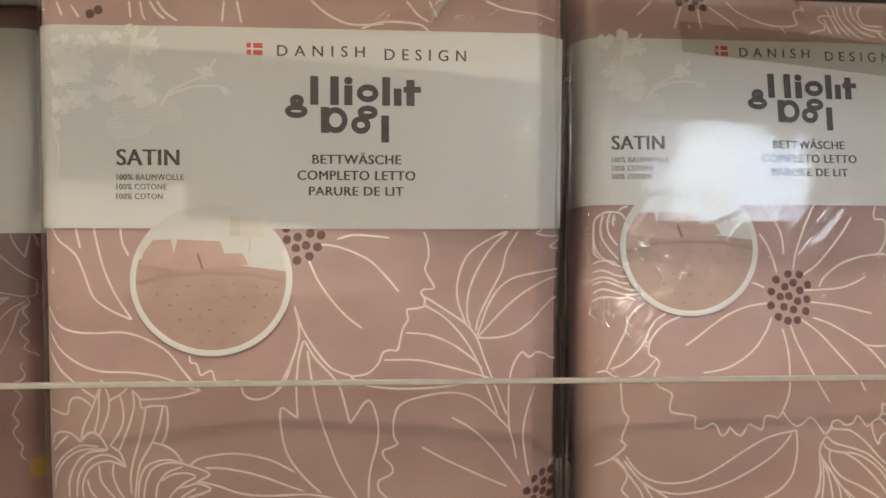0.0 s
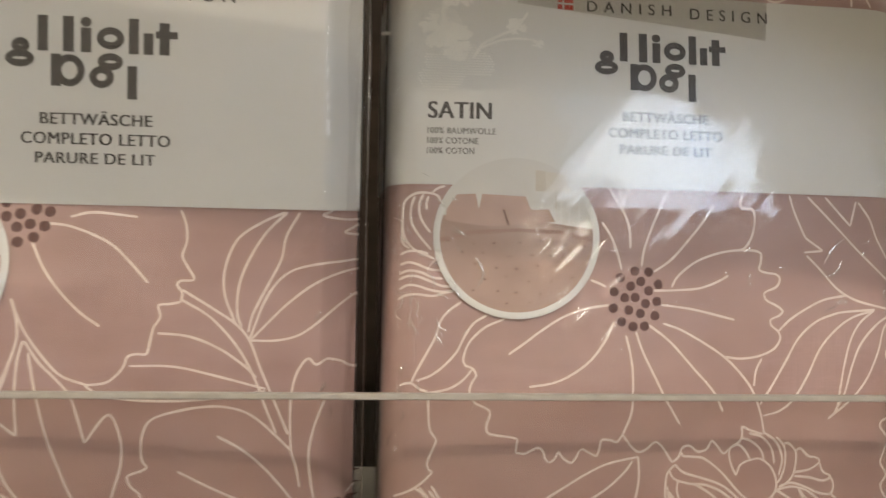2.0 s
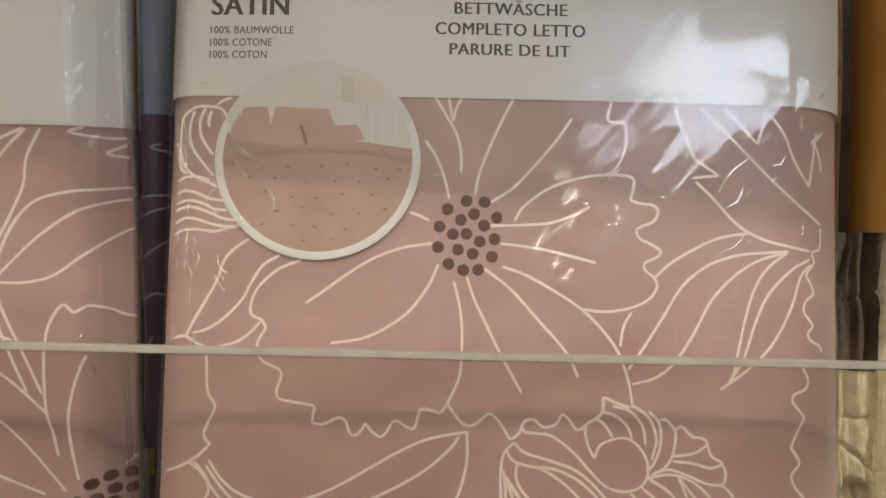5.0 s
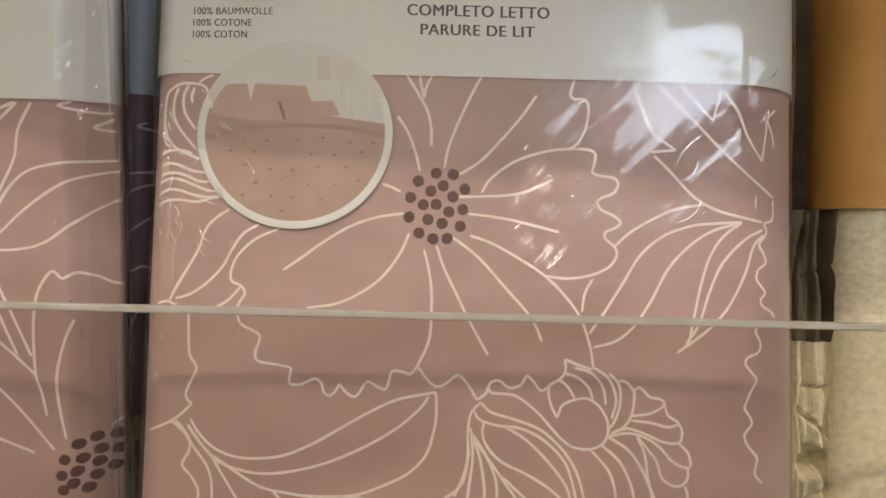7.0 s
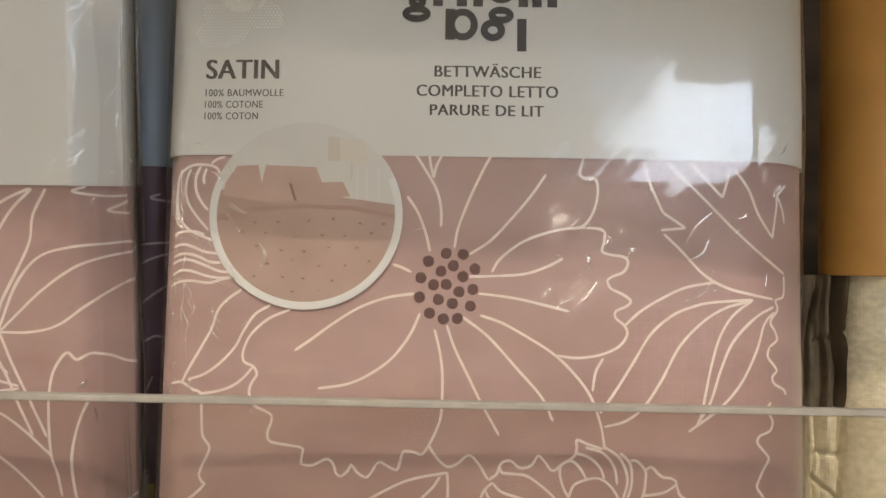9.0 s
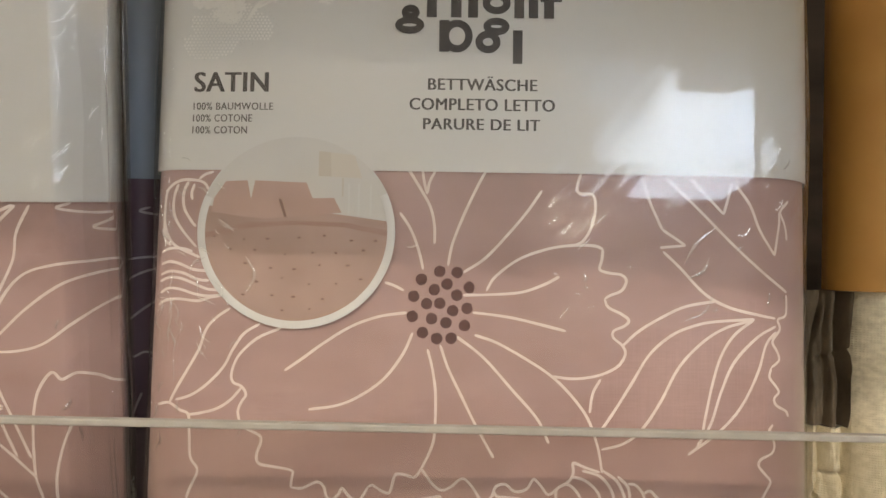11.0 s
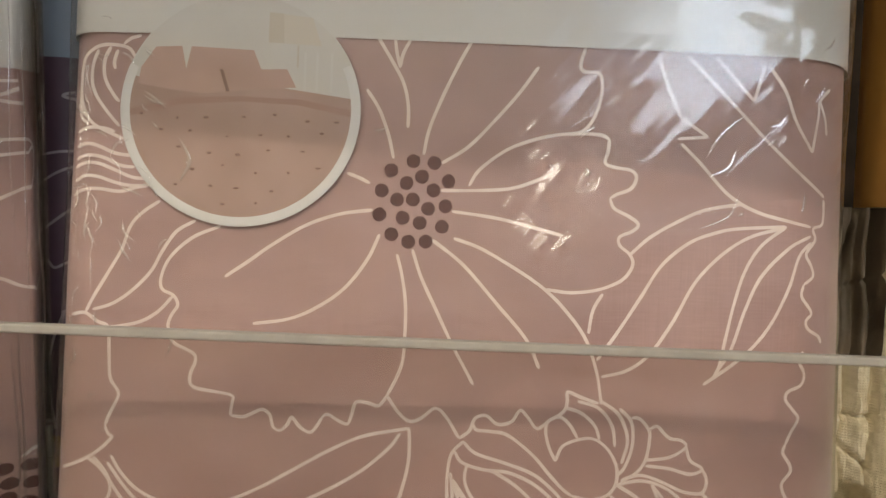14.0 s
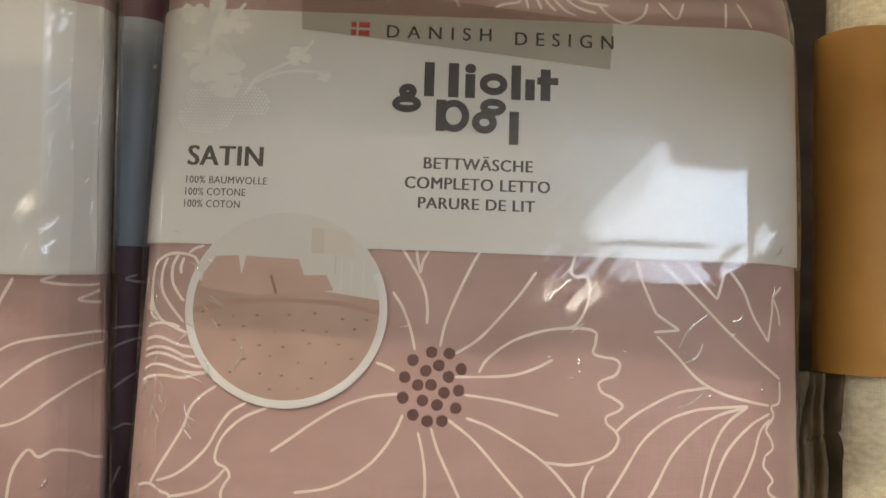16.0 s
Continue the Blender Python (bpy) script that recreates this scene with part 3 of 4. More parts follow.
def photo_tab(p, base, x, y, rx, ry):
    """The round picture of a made bed that hangs below the sleeve."""
    up = 0.0013
    def at(points):
        return [(x + rx * a, y + ry * b) for a, b in points]
    bm = bmesh.new()
    p.disc(bm, x, y, rx, ry, up - 0.0003, 8, 72)
    tab = part("photo_tab", bm, PHOTO_WALL, base, "round printed picture of a bed", True)
    bm = bmesh.new()
    p.hoop(bm, x, y, rx, ry, 0.31, up + 0.0002, 158, 384, 90, 0.00008)
    hub = bmesh.new()
    p.hoop(hub, x, y, rx, ry, 0.045, up - 0.0002, 24, 158, 60, 0.00002)
    part("rim_crease", hub, PAPER, tab, smooth=True)
    part("white_rim", bm, RIM, tab, smooth=True)
    k = 0.94
    bm = bmesh.new()
    arc = [(k * math.cos(radians(a)), k * math.sin(radians(a))) for a in range(163, 370, 6)]
    p.patch(bm, at(arc + [(0.6, 0.16), (0.3, 0.20), (0.0, 0.17), (-0.3, 0.13), (-0.6, 0.16)]), up)
    part("printed_bedspread", bm, PHOTO_BED, tab)
    bm = bmesh.new()
    p.patch(bm, at([(-0.86, 0.2), (-0.84, 0.34), (-0.72, 0.52), (-0.5, 0.53), (-0.46, 0.34), (-0.42, 0.53), (0.10, 0.51), (0.16, 0.36), (0.28, 0.22), (0.1, 0.18), (-0.3, 0.13), (-0.6, 0.16)]), up + 0.0001)
    p.patch(bm, at([(-0.15, 0.335), (0.38, 0.355), (0.46, 0.20), (0.1, 0.17), (-0.12, 0.15)]), up + 0.00015)
    part("printed_pillow", bm, PHOTO_PILLOW, tab)
    bm = bmesh.new()
    p.patch(bm, at([(-0.18, 0.34), (-0.12, 0.15), (-0.09, 0.15), (-0.15, 0.34)]), up + 0.0002)
    rnd = random.Random(3)
    for r in range(6):
        for c in range(7 - r // 2):
            a, b = -0.8 + 0.27 * c + 0.13 * (r % 2) + rnd.uniform(-0.04, 0.04), -0.06 - 0.15 * r + rnd.uniform(-0.03, 0.03)
            if a * a + b * b < 0.72:
                p.disc(bm, x + rx * a, y + ry * b, rnd.uniform(0.05, 0.1), rnd.uniform(0.035, 0.05), up + 0.0002, 1, 8)
    part("printed_pattern", bm, PHOTO_DARK, tab)
    bm = bmesh.new()
    p.patch(bm, at([(-0.93, -0.08), (-0.5, 0.03), (0.0, 0.07), (0.5, 0.05), (0.93, -0.04), (0.93, 0.02), (0.5, 0.10), (0.0, 0.115), (-0.5, 0.09), (-0.93, -0.02)]), up + 0.00006)
    part("printed_turn_down", bm, PHOTO_FOLD, tab)
    bm = bmesh.new()
    for a in (0.52, 0.62, 0.74):
        p.patch(bm, at([(a, 0.17), (a + 0.02, 0.17), (a + 0.02, 0.5), (a, 0.5)]), up + 0.0001)
    part("printed_curtain", bm, PAPER, tab)
    bm = bmesh.new()
    p.patch(bm, at([(0.22, 0.84), (0.58, 0.80), (0.66, 0.56), (0.22, 0.58)]), up + 0.0001)
    shade = part("printed_lamp_shade", bm, PHOTO_SHADE, tab)
    bm = bmesh.new()
    p.patch(bm, at([(0.22, 0.84), (0.34, 0.83), (0.35, 0.575), (0.22, 0.58)]), up + 0.00014)
    p.patch(bm, at([(0.46, 0.56), (0.475, 0.56), (0.475, 0.37), (0.46, 0.37)]), up + 0.00012)
    part("printed_shadow_side", bm, PHOTO_STAND, shade)


def cloth_print(p, base, draw, line):
    def pen(*n):
        bm = bmesh.new()
        p.ribbon(bm, list(zip(n[::2], n[1::2])), 0.11, 0.00014)
        part("printed_line", bm, line, base, "", True)
    def seed(*n):
        for a, b in zip(n[::2], n[1::2]):
            bm = bmesh.new()
            p.disc(bm, a, b, 0.225, 0.225, 0.0002, 3, 20, 0.12)
            part("printed_dot", bm, DOT, base, "", True)
    draw(pen, seed)


# the cloth's flower drawing, in centimetres
def tulips_and_leaves(pen, seed):
    pen(-12.93, 22.15, -12.53, 21.49, -11.71, 20.77, -11.28, 19.90, -10.77, 18.60, -9.94, 17.93, -8.80, 17.42)
    pen(-10.76, 22.15, -10.53, 21.06, -10.19, 19.90, -9.65, 18.74, -8.80, 17.42)
    pen(-11.68, 22.15, -11.43, 21.06)
    pen(-9.42, 22.15, -9.30, 21.35, -8.97, 20.68)
    pen(-13.21, 18.03, -12.62, 17.16, -11.79, 16.78, -10.67, 16.71, -9.26, 16.76, -8.13, 16.45, -7.00, 15.80, -6.16, 14.76, -5.31, 13.77)
    pen(-13.13, 16.73, -12.51, 15.85, -11.54, 15.11, -10.42, 14.75, -8.73, 14.70, -7.31, 14.48, -6.17, 14.08, -5.40, 13.77)
    pen(-13.15, 15.71, -12.53, 14.83, -11.57, 13.94, -10.68, 13.31)
    pen(-5.40, 13.77, -6.75, 13.43, -8.46, 13.31)
    pen(-13.19, 12.70, -12.72, 12.61, -12.24, 12.51, -12.12, 12.92, -12.00, 13.27, -11.63, 13.38, -11.16, 13.14, -10.94, 12.88)
    pen(-10.38, 14.31, -10.67, 13.49, -11.09, 12.47, -11.38, 11.88, -11.54, 11.09)
    pen(-10.40, 14.31, -10.56, 13.49, -10.60, 12.60, -10.82, 11.58)
    pen(-10.32, 14.13, -10.05, 13.33, -10.13, 12.45, -10.57, 11.42)
    pen(-10.03, 13.24, -9.46, 13.56, -9.17, 13.82, -8.93, 14.20)
    pen(-9.48, 13.53, -9.32, 12.88, -9.34, 12.14, -9.57, 11.55, -10.04, 10.88)
    pen(-8.85, 13.82, -8.75, 13.02, -8.97, 12.14, -9.30, 11.25, -9.59, 10.58)
    pen(-8.80, 13.76, -8.46, 13.37, -8.36, 12.87, -7.76, 13.00, -7.04, 12.96)
    pen(-8.16, 12.92, -8.25, 12.27, -8.50, 11.24, -8.80, 10.20, -8.98, 9.32, -8.94, 8.36)
    pen(-7.27, 12.97, -7.46, 12.11, -7.84, 11.08, -8.28, 10.34, -8.58, 9.60, -8.78, 8.06)
    pen(-7.07, 12.97, -7.02, 12.25, -7.12, 11.51, -7.33, 11.07)
    pen(-7.84, 11.08, -7.21, 10.92, -6.65, 10.55, -6.28, 10.00)
    pen(-13.09, 10.88, -12.97, 11.32, -12.60, 11.58, -12.04, 11.51, -11.57, 11.06)
    pen(-13.04, 10.52, -12.61, 11.02, -12.18, 11.39)
    pen(-11.57, 11.06, -11.19, 11.49, -10.85, 11.55, -10.49, 11.27, -10.13, 10.68)
    pen(-13.03, 9.55, -12.48, 10.28, -11.63, 10.85, -10.64, 10.83)
    pen(-13.03, 8.51, -12.93, 9.25, -12.35, 10.13, -11.49, 10.64, -10.13, 10.68)
    pen(-10.04, 10.88, -9.51, 10.52, -9.23, 9.77)
    pen(-12.19, 8.14, -12.17, 9.09, -11.79, 9.97, -11.21, 10.49, -10.16, 10.65)
    pen(-11.82, 8.13, -11.71, 9.23, -11.22, 10.02, -10.50, 10.39, -9.80, 10.28, -9.23, 9.77)
    pen(-11.45, 8.12, -11.50, 8.78, -11.23, 9.51, -10.80, 9.89, -10.08, 10.08, -9.32, 9.83)
    pen(-11.24, 9.07, -11.11, 8.53, -10.77, 8.10)
    pen(-10.63, 9.86, -10.53, 9.05, -10.11, 8.45, -9.75, 8.08)
    pen(-9.86, 9.93, -9.90, 9.33, -9.63, 8.58, -9.26, 8.07)
    pen(-8.60, 8.05, -8.53, 9.01, -8.23, 9.75, -7.66, 10.09, -6.94, 10.17, -6.22, 9.97, -4.93, 9.47, -5.60, 9.03)
    pen(-8.32, 8.05, -8.19, 9.00, -7.81, 9.74, -7.08, 10.02, -6.28, 10.00)
    pen(-7.69, 8.03, -7.59, 8.84, -7.09, 9.51, -6.28, 9.83)
    pen(-7.38, 9.07, -6.80, 9.42, -6.08, 9.49, -5.65, 9.30, -6.23, 8.96, -6.82, 8.43, -7.05, 8.02)
    pen(-6.67, 8.67, -6.09, 8.80, -5.51, 8.94, -4.88, 8.63, -5.95, 8.20, -6.25, 8.00)
    pen(-6.59, 8.00, -6.10, 8.41, -5.60, 8.70)
    pen(-5.93, 9.91, -5.35, 10.29, -4.19, 10.50, -3.32, 10.52, -2.45, 10.38, -1.57, 10.12, -0.55, 9.56)
    pen(-5.15, 9.77, -4.20, 9.75, -3.04, 9.55, -1.87, 9.22, -0.11, 8.52)
    pen(-5.60, 9.09, -4.50, 8.83, -3.34, 8.44, -2.17, 8.32, -0.70, 8.35, 0.48, 8.26, 2.26, 7.79)
    pen(-5.86, 15.61, -5.81, 15.26, -5.52, 15.19, -5.41, 14.90, -5.30, 14.60, -5.01, 14.74, -4.72, 14.83, -4.61, 14.44, -4.50, 14.06)
    pen(-3.72, 14.11, -3.43, 14.34, -3.20, 14.13, -3.14, 13.68, -2.71, 13.38, -1.98, 13.46, -1.25, 13.96, -0.90, 14.55, -0.60, 15.44)
    pen(-0.50, 18.17, -0.30, 17.22, -0.33, 16.33, -0.81, 14.99, -1.54, 13.66)
    pen(-0.50, 18.17, -0.07, 16.92, 0.66, 15.72, 1.39, 14.88, 2.42, 14.45)
    pen(-0.38, 12.36, -1.20, 12.91, -1.18, 11.56, -0.83, 10.35, -0.10, 9.28, 0.78, 8.35)
    pen(-0.07, 16.39, -0.31, 15.44, -0.43, 13.94, -0.38, 12.36)
    pen(0.13, 15.88, 0.36, 14.23, 0.74, 12.43, 1.23, 10.91, 1.82, 9.39, 2.71, 7.78)
    pen(-0.01, 16.39, 0.51, 15.49, 1.10, 14.82, 1.68, 14.07, 1.98, 13.16, 2.27, 11.95)
    pen(2.27, 11.95, 3.22, 13.14, 3.70, 12.08, 3.70, 10.87, 3.31, 9.35, 3.22, 7.77)
    pen(2.28, 14.45, 3.16, 14.56, 3.76, 15.09, 3.99, 15.63, 4.35, 15.75, 4.74, 15.75, 4.89, 16.28, 5.03, 16.88, 5.30, 17.33, 5.24, 17.84, 5.69, 17.90, 6.13, 17.99)
    pen(6.13, 17.99, 6.19, 18.37, 5.98, 18.73, 6.13, 18.91, 6.67, 18.97, 6.37, 19.57, 6.19, 20.02, 6.37, 20.61, 6.33, 21.36, 6.12, 21.95)
    pen(2.28, 14.45, 2.87, 14.05, 4.05, 13.77, 5.85, 13.65, 7.65, 13.72, 9.70, 13.97)
    pen(1.62, 21.56, 2.59, 21.77, 4.35, 21.62)
    pen(0.54, 21.29, 1.71, 21.15, 3.17, 20.53, 4.05, 19.72, 4.82, 18.80)
    pen(0.19, 20.47, 0.68, 19.44, 1.40, 18.40, 2.14, 17.56, 2.90, 16.96)
    pen(10.52, 21.96, 9.56, 21.51, 8.51, 20.76, 7.98, 19.56, 7.93, 18.37, 8.39, 17.01)
    pen(10.61, 21.96, 9.71, 21.06, 8.97, 19.86, 8.53, 18.66, 8.47, 17.46, 8.66, 16.86)
    pen(11.15, 21.96, 10.56, 20.91, 10.33, 19.86, 9.73, 18.66, 9.14, 17.46, 8.93, 16.61)
    pen(15.95, 19.60, 14.9, 19.78, 13.7, 19.82, 13.00, 19.76, 11.84, 19.65, 10.63, 19.26, 9.73, 18.21, 8.99, 16.31)
    pen(15.95, 19.58, 14.6, 19.50, 13.00, 19.25, 11.85, 18.80, 10.64, 17.90, 9.74, 17.00, 9.08, 16.31)
    pen(16.0, 19.55, 15.0, 18.95, 13.9, 18.40, 13.01, 17.85, 12.47, 17.44, 11.26, 16.53, 10.20, 16.24, 8.99, 16.25)
    pen(6.19, 18.52, 7.33, 17.77, 8.39, 17.01, 8.99, 16.25, 9.45, 15.03, 10.07, 13.51, 10.69, 11.97)
    pen(6.19, 18.07, 7.33, 17.32, 8.39, 16.10, 9.15, 14.73, 9.71, 13.21, 10.17, 12.04)
    pen(5.18, 16.64, 6.44, 16.48, 7.64, 15.96, 8.70, 15.19, 9.31, 14.58)
    pen(4.05, 15.24, 5.84, 15.16, 7.64, 14.69, 9.70, 14.06)
    pen(4.80, 10.76, 4.56, 11.16, 4.56, 12.07, 4.89, 12.82, 5.85, 13.17, 7.35, 13.36, 8.56, 13.16, 9.47, 12.60, 10.85, 11.20)
    pen(4.80, 10.76, 4.50, 10.61, 3.99, 10.41, 4.11, 9.95, 4.44, 9.64, 4.50, 9.24, 4.20, 9.03, 3.75, 8.80, 3.81, 8.28, 4.35, 7.74)
    pen(7.66, 12.02, 8.87, 11.23, 10.10, 9.98, 11.49, 8.10)
    pen(6.00, 10.52, 7.36, 9.73, 9.19, 8.77, 10.73, 8.02)
    pen(11.24, 9.50, 11.07, 10.43, 10.85, 11.20, 10.78, 12.58, 10.83, 13.80, 11.04, 14.71, 11.52, 15.38, 11.89, 15.10, 12.34, 15.31, 12.65, 15.24, 13.00, 15.10, 13.50, 14.78, 14.40, 14.68, 15.50, 14.98, 16.50, 15.45)
    pen(12.27, 13.41, 11.85, 12.26, 11.62, 11.03, 11.72, 9.80, 11.95, 8.55)
    pen(12.55, 22.05, 12.15, 21.86, 12.90, 21.70, 13.60, 21.70, 14.00, 21.95)
    pen(13.80, 21.65, 13.50, 21.35, 13.10, 21.10, 13.80, 20.98, 14.60, 21.10, 15.10, 21.60, 15.30, 22.05)
    pen(16.30, 11.20, 15.20, 10.40, 14.10, 9.50, 13.30, 8.78)
    pen(-12.41, 33.50, -12.16, 32.81)
    pen(-11.73, 33.37, -11.33, 32.74)
    pen(-8.84, 33.58, -8.77, 32.74)
    pen(-8.29, 33.59, -8.16, 32.89, -8.02, 32.67)
    pen(-7.81, 33.60, -7.46, 33.05, -7.05, 32.72)
    pen(-7.45, 33.61, -7.04, 33.06, -6.43, 32.62)
    pen(-4.09, 33.69, -4.19, 32.61)
    pen(-3.44, 33.70, -3.23, 32.57)
    pen(0.31, 33.79, 1.17, 33.10, 2.32, 32.63, 4.05, 32.67)
    pen(2.89, 32.42, 4.05, 32.79, 5.80, 32.71, 6.39, 32.34)
    pen(5.22, 33.90, 5.80, 33.20, 6.39, 32.83)
    pen(6.39, 33.93, 6.83, 33.07)
    pen(9.33, 34.00, 10.51, 33.59, 13.21, 33.27)
    seed(-0.94, 21.53, -0.39, 21.65, 0.25, 21.85, 0.80, 21.76, -0.48, 21.09, 0.04, 21.23, 0.63, 21.15, -0.40, 20.47, 0.22, 20.68, -0.99, 22.11, -10.37, 33.12, -10.78, 32.92)
    seed(12.33, 8.27, 12.86, 8.45, 13.46, 8.42, 11.86, 7.68, 12.44, 7.65, 12.97, 7.89, 13.49, 7.76, 11.74, 7.02, 12.27, 7.15, 12.91, 7.38, 12.14, 6.66, 12.83, 6.84, 13.36, 7.08, 11.79, 6.41, 12.59, 6.36)


def daisy_and_peony(pen, seed):
    pen(-10.53, 22.75, -10.69, 23.02, -11.02, 23.14, -11.57, 23.15, -11.97, 22.97, -12.23, 22.68, -12.30, 22.13, -12.30, 21.48, -12.13, 20.94, -11.75, 20.49, -10.81, 20.07)
    pen(-11.75, 22.98, -11.91, 22.51, -11.93, 21.96, -11.78, 21.50, -11.40, 20.97, -10.96, 20.48)
    pen(-11.35, 23.09, -11.52, 22.71, -11.54, 22.25, -11.43, 21.88, -11.14, 21.44, -10.99, 21.29)
    pen(-11.11, 23.00, -11.22, 22.63, -11.18, 22.36)
    pen(-10.93, 23.19, -10.67, 23.39, -10.34, 23.49)
    pen(-12.33, 21.48, -12.26, 21.03, -12.07, 20.76)
    pen(-12.36, 21.21, -12.25, 20.75, -11.98, 20.54)
    pen(-12.38, 20.25, -12.02, 20.41, -11.47, 20.41, -11.10, 20.30)
    pen(-12.39, 19.77, -12.03, 19.89, -11.63, 19.82, -11.07, 19.60, -10.48, 19.53)
    pen(-12.40, 19.36, -11.98, 19.51, -11.43, 19.44, -10.87, 19.20, -10.41, 19.16)
    pen(-12.42, 19.09, -12.06, 19.25, -11.61, 19.25, -11.05, 19.05, -10.49, 18.83, -10.03, 18.79)
    pen(-12.40, 18.63, -12.05, 18.83, -11.59, 18.81, -11.03, 18.64, -10.48, 18.55, -9.93, 18.57)
    pen(-12.46, 18.17, -12.12, 18.36, -11.57, 18.42, -10.84, 18.35, -10.30, 18.52, -9.93, 18.57)
    pen(-9.53, 18.09, -10.08, 17.70, -10.47, 17.23, -10.71, 16.49, -11.11, 15.74, -11.53, 14.99, -11.82, 14.39)
    pen(-8.34, 17.49, -8.96, 17.10, -9.40, 16.44, -9.74, 15.78, -10.35, 15.12, -10.97, 14.68, -11.60, 14.47)
    pen(-7.51, 17.33, -8.41, 16.93, -9.12, 16.27, -9.40, 15.61, -9.35, 15.21, -8.98, 15.02, -8.82, 14.71, -8.99, 14.43, -9.12, 14.06, -9.02, 13.61)
    pen(-9.02, 13.61, -8.83, 13.43, -8.27, 13.17, -8.17, 12.90, -8.33, 12.44, -8.23, 12.08, -7.67, 11.97, -6.94, 11.84, -6.93, 11.57, -6.97, 11.20)
    pen(-6.97, 11.20, -6.55, 11.16, -6.19, 11.32, -5.92, 11.42, -5.67, 11.24, -5.57, 10.88, -5.34, 10.76, -5.08, 10.99, -4.96, 11.21, -4.71, 10.91, -4.37, 10.73, -4.16, 10.92, -3.98, 11.24)
    pen(-3.98, 11.24, -3.80, 11.34, -3.43, 11.13, -3.15, 11.05, -3.03, 11.33, -2.90, 11.75, -2.53, 11.76, -2.16, 11.67, -1.90, 12.01)
    pen(-1.90, 12.01, -1.64, 12.53, -1.44, 13.12, -1.39, 13.86, -1.40, 14.96, -1.54, 15.88, -1.73, 16.61)
    pen(-1.90, 12.01, -1.51, 11.47, -1.14, 11.20, -0.77, 11.31, -0.32, 11.65, 0.05, 11.37, 0.48, 10.70)
    pen(0.48, 10.70, 0.81, 10.95, 0.98, 11.36, 1.34, 11.47, 1.72, 11.20, 2.18, 11.31, 2.44, 11.68, 2.73, 11.42, 3.02, 11.10, 3.47, 11.44)
    pen(-9.01, 14.98, -9.42, 14.51, -9.95, 14.16, -10.58, 13.98, -11.04, 13.91)
    pen(-12.33, 14.27, -11.85, 14.36, -11.41, 14.08, -11.07, 13.91, -11.01, 13.18, -10.94, 12.26, -10.69, 11.90, -10.67, 11.63, -10.93, 11.07, -11.06, 10.70)
    pen(-11.06, 10.70, -10.94, 10.43, -10.81, 10.35, -11.16, 9.97, -11.60, 9.65, -12.14, 9.39, -12.53, 9.23)
    pen(-2.57, 18.02, -3.67, 17.84, -4.76, 17.43, -5.84, 16.75, -6.55, 16.22, -7.32, 15.68)
    pen(-2.32, 17.24, -2.70, 16.39, -3.40, 15.45, -4.30, 14.78, -5.20, 14.38, -6.35, 14.19)
    pen(-1.24, 16.78, -0.93, 15.90, -0.44, 14.91, 0.16, 13.73, 0.88, 12.46)
    pen(-0.60, 17.11, 0.44, 16.32, 1.59, 15.07, 2.55, 13.99, 3.01, 13.05)
    pen(0.09, 17.19, 0.97, 16.89, 2.10, 16.28, 3.05, 15.67, 3.81, 14.96, 4.49, 14.06, 4.90, 12.96, 5.08, 11.95)
    pen(0.01, 18.06, 0.94, 17.96, 1.87, 17.81, 3.64, 17.39)
    pen(-0.38, 18.73, 0.54, 18.76, 1.83, 18.86, 2.75, 19.17, 3.38, 19.51)
    pen(0.53, 18.91, 0.88, 19.47, 1.79, 20.16, 2.88, 20.57, 3.81, 20.73, 4.74, 20.73, 5.07, 20.59)
    pen(-0.38, 19.61, 0.49, 20.20, 1.38, 21.16, 2.09, 22.02, 2.68, 22.88)
    pen(-0.98, 19.87, -0.82, 20.71, -0.40, 21.83, 0.12, 22.97, 0.47, 23.63)
    pen(-2.89, 21.93, -2.47, 21.30, -2.14, 20.47, -1.95, 19.71)
    pen(-2.62, 23.70, -2.10, 22.88, -1.70, 22.16, -1.53, 21.42, -1.52, 20.72)
    pen(-2.03, 23.66, -1.96, 23.17, -1.83, 22.67)
    pen(-1.51, 23.61, -1.74, 23.17, -1.85, 22.67)
    pen(-3.44, 19.19, -3.07, 19.06, -2.69, 18.88)
    pen(4.21, 23.58, 4.05, 23.02, 4.17, 22.78, 4.67, 22.73, 4.78, 22.21, 4.62, 21.46, 4.27, 20.89, 3.81, 20.69)
    pen(5.07, 20.59, 5.03, 20.18, 4.95, 19.81, 5.33, 19.67, 5.79, 19.61, 5.99, 19.38, 5.81, 19.00, 5.35, 18.80, 5.14, 18.66)
    pen(5.14, 18.66, 5.28, 18.34, 5.75, 18.11, 6.09, 17.85, 5.91, 17.62, 5.49, 17.42, 5.50, 17.14, 5.83, 16.87, 5.95, 16.51, 5.63, 16.03, 4.90, 15.69, 3.98, 15.55, 3.14, 15.63)
    pen(5.00, 15.55, 4.70, 14.99, 4.58, 14.24)
    pen(5.83, 16.84, 6.51, 17.45, 7.43, 18.00, 8.34, 18.41, 9.49, 18.63)
    pen(4.88, 13.37, 5.50, 14.27, 6.21, 15.41, 6.91, 16.54, 7.82, 17.31, 8.74, 17.68, 9.48, 17.83, 11.06, 17.95)
    pen(5.05, 12.84, 5.91, 13.09, 6.63, 13.66, 7.34, 14.70, 8.05, 16.02, 8.95, 16.98, 9.86, 17.57, 10.88, 17.88)
    pen(11.06, 17.95, 10.24, 17.30, 9.71, 16.45, 9.37, 15.33, 9.13, 14.21, 8.88, 13.09, 8.43, 12.67)
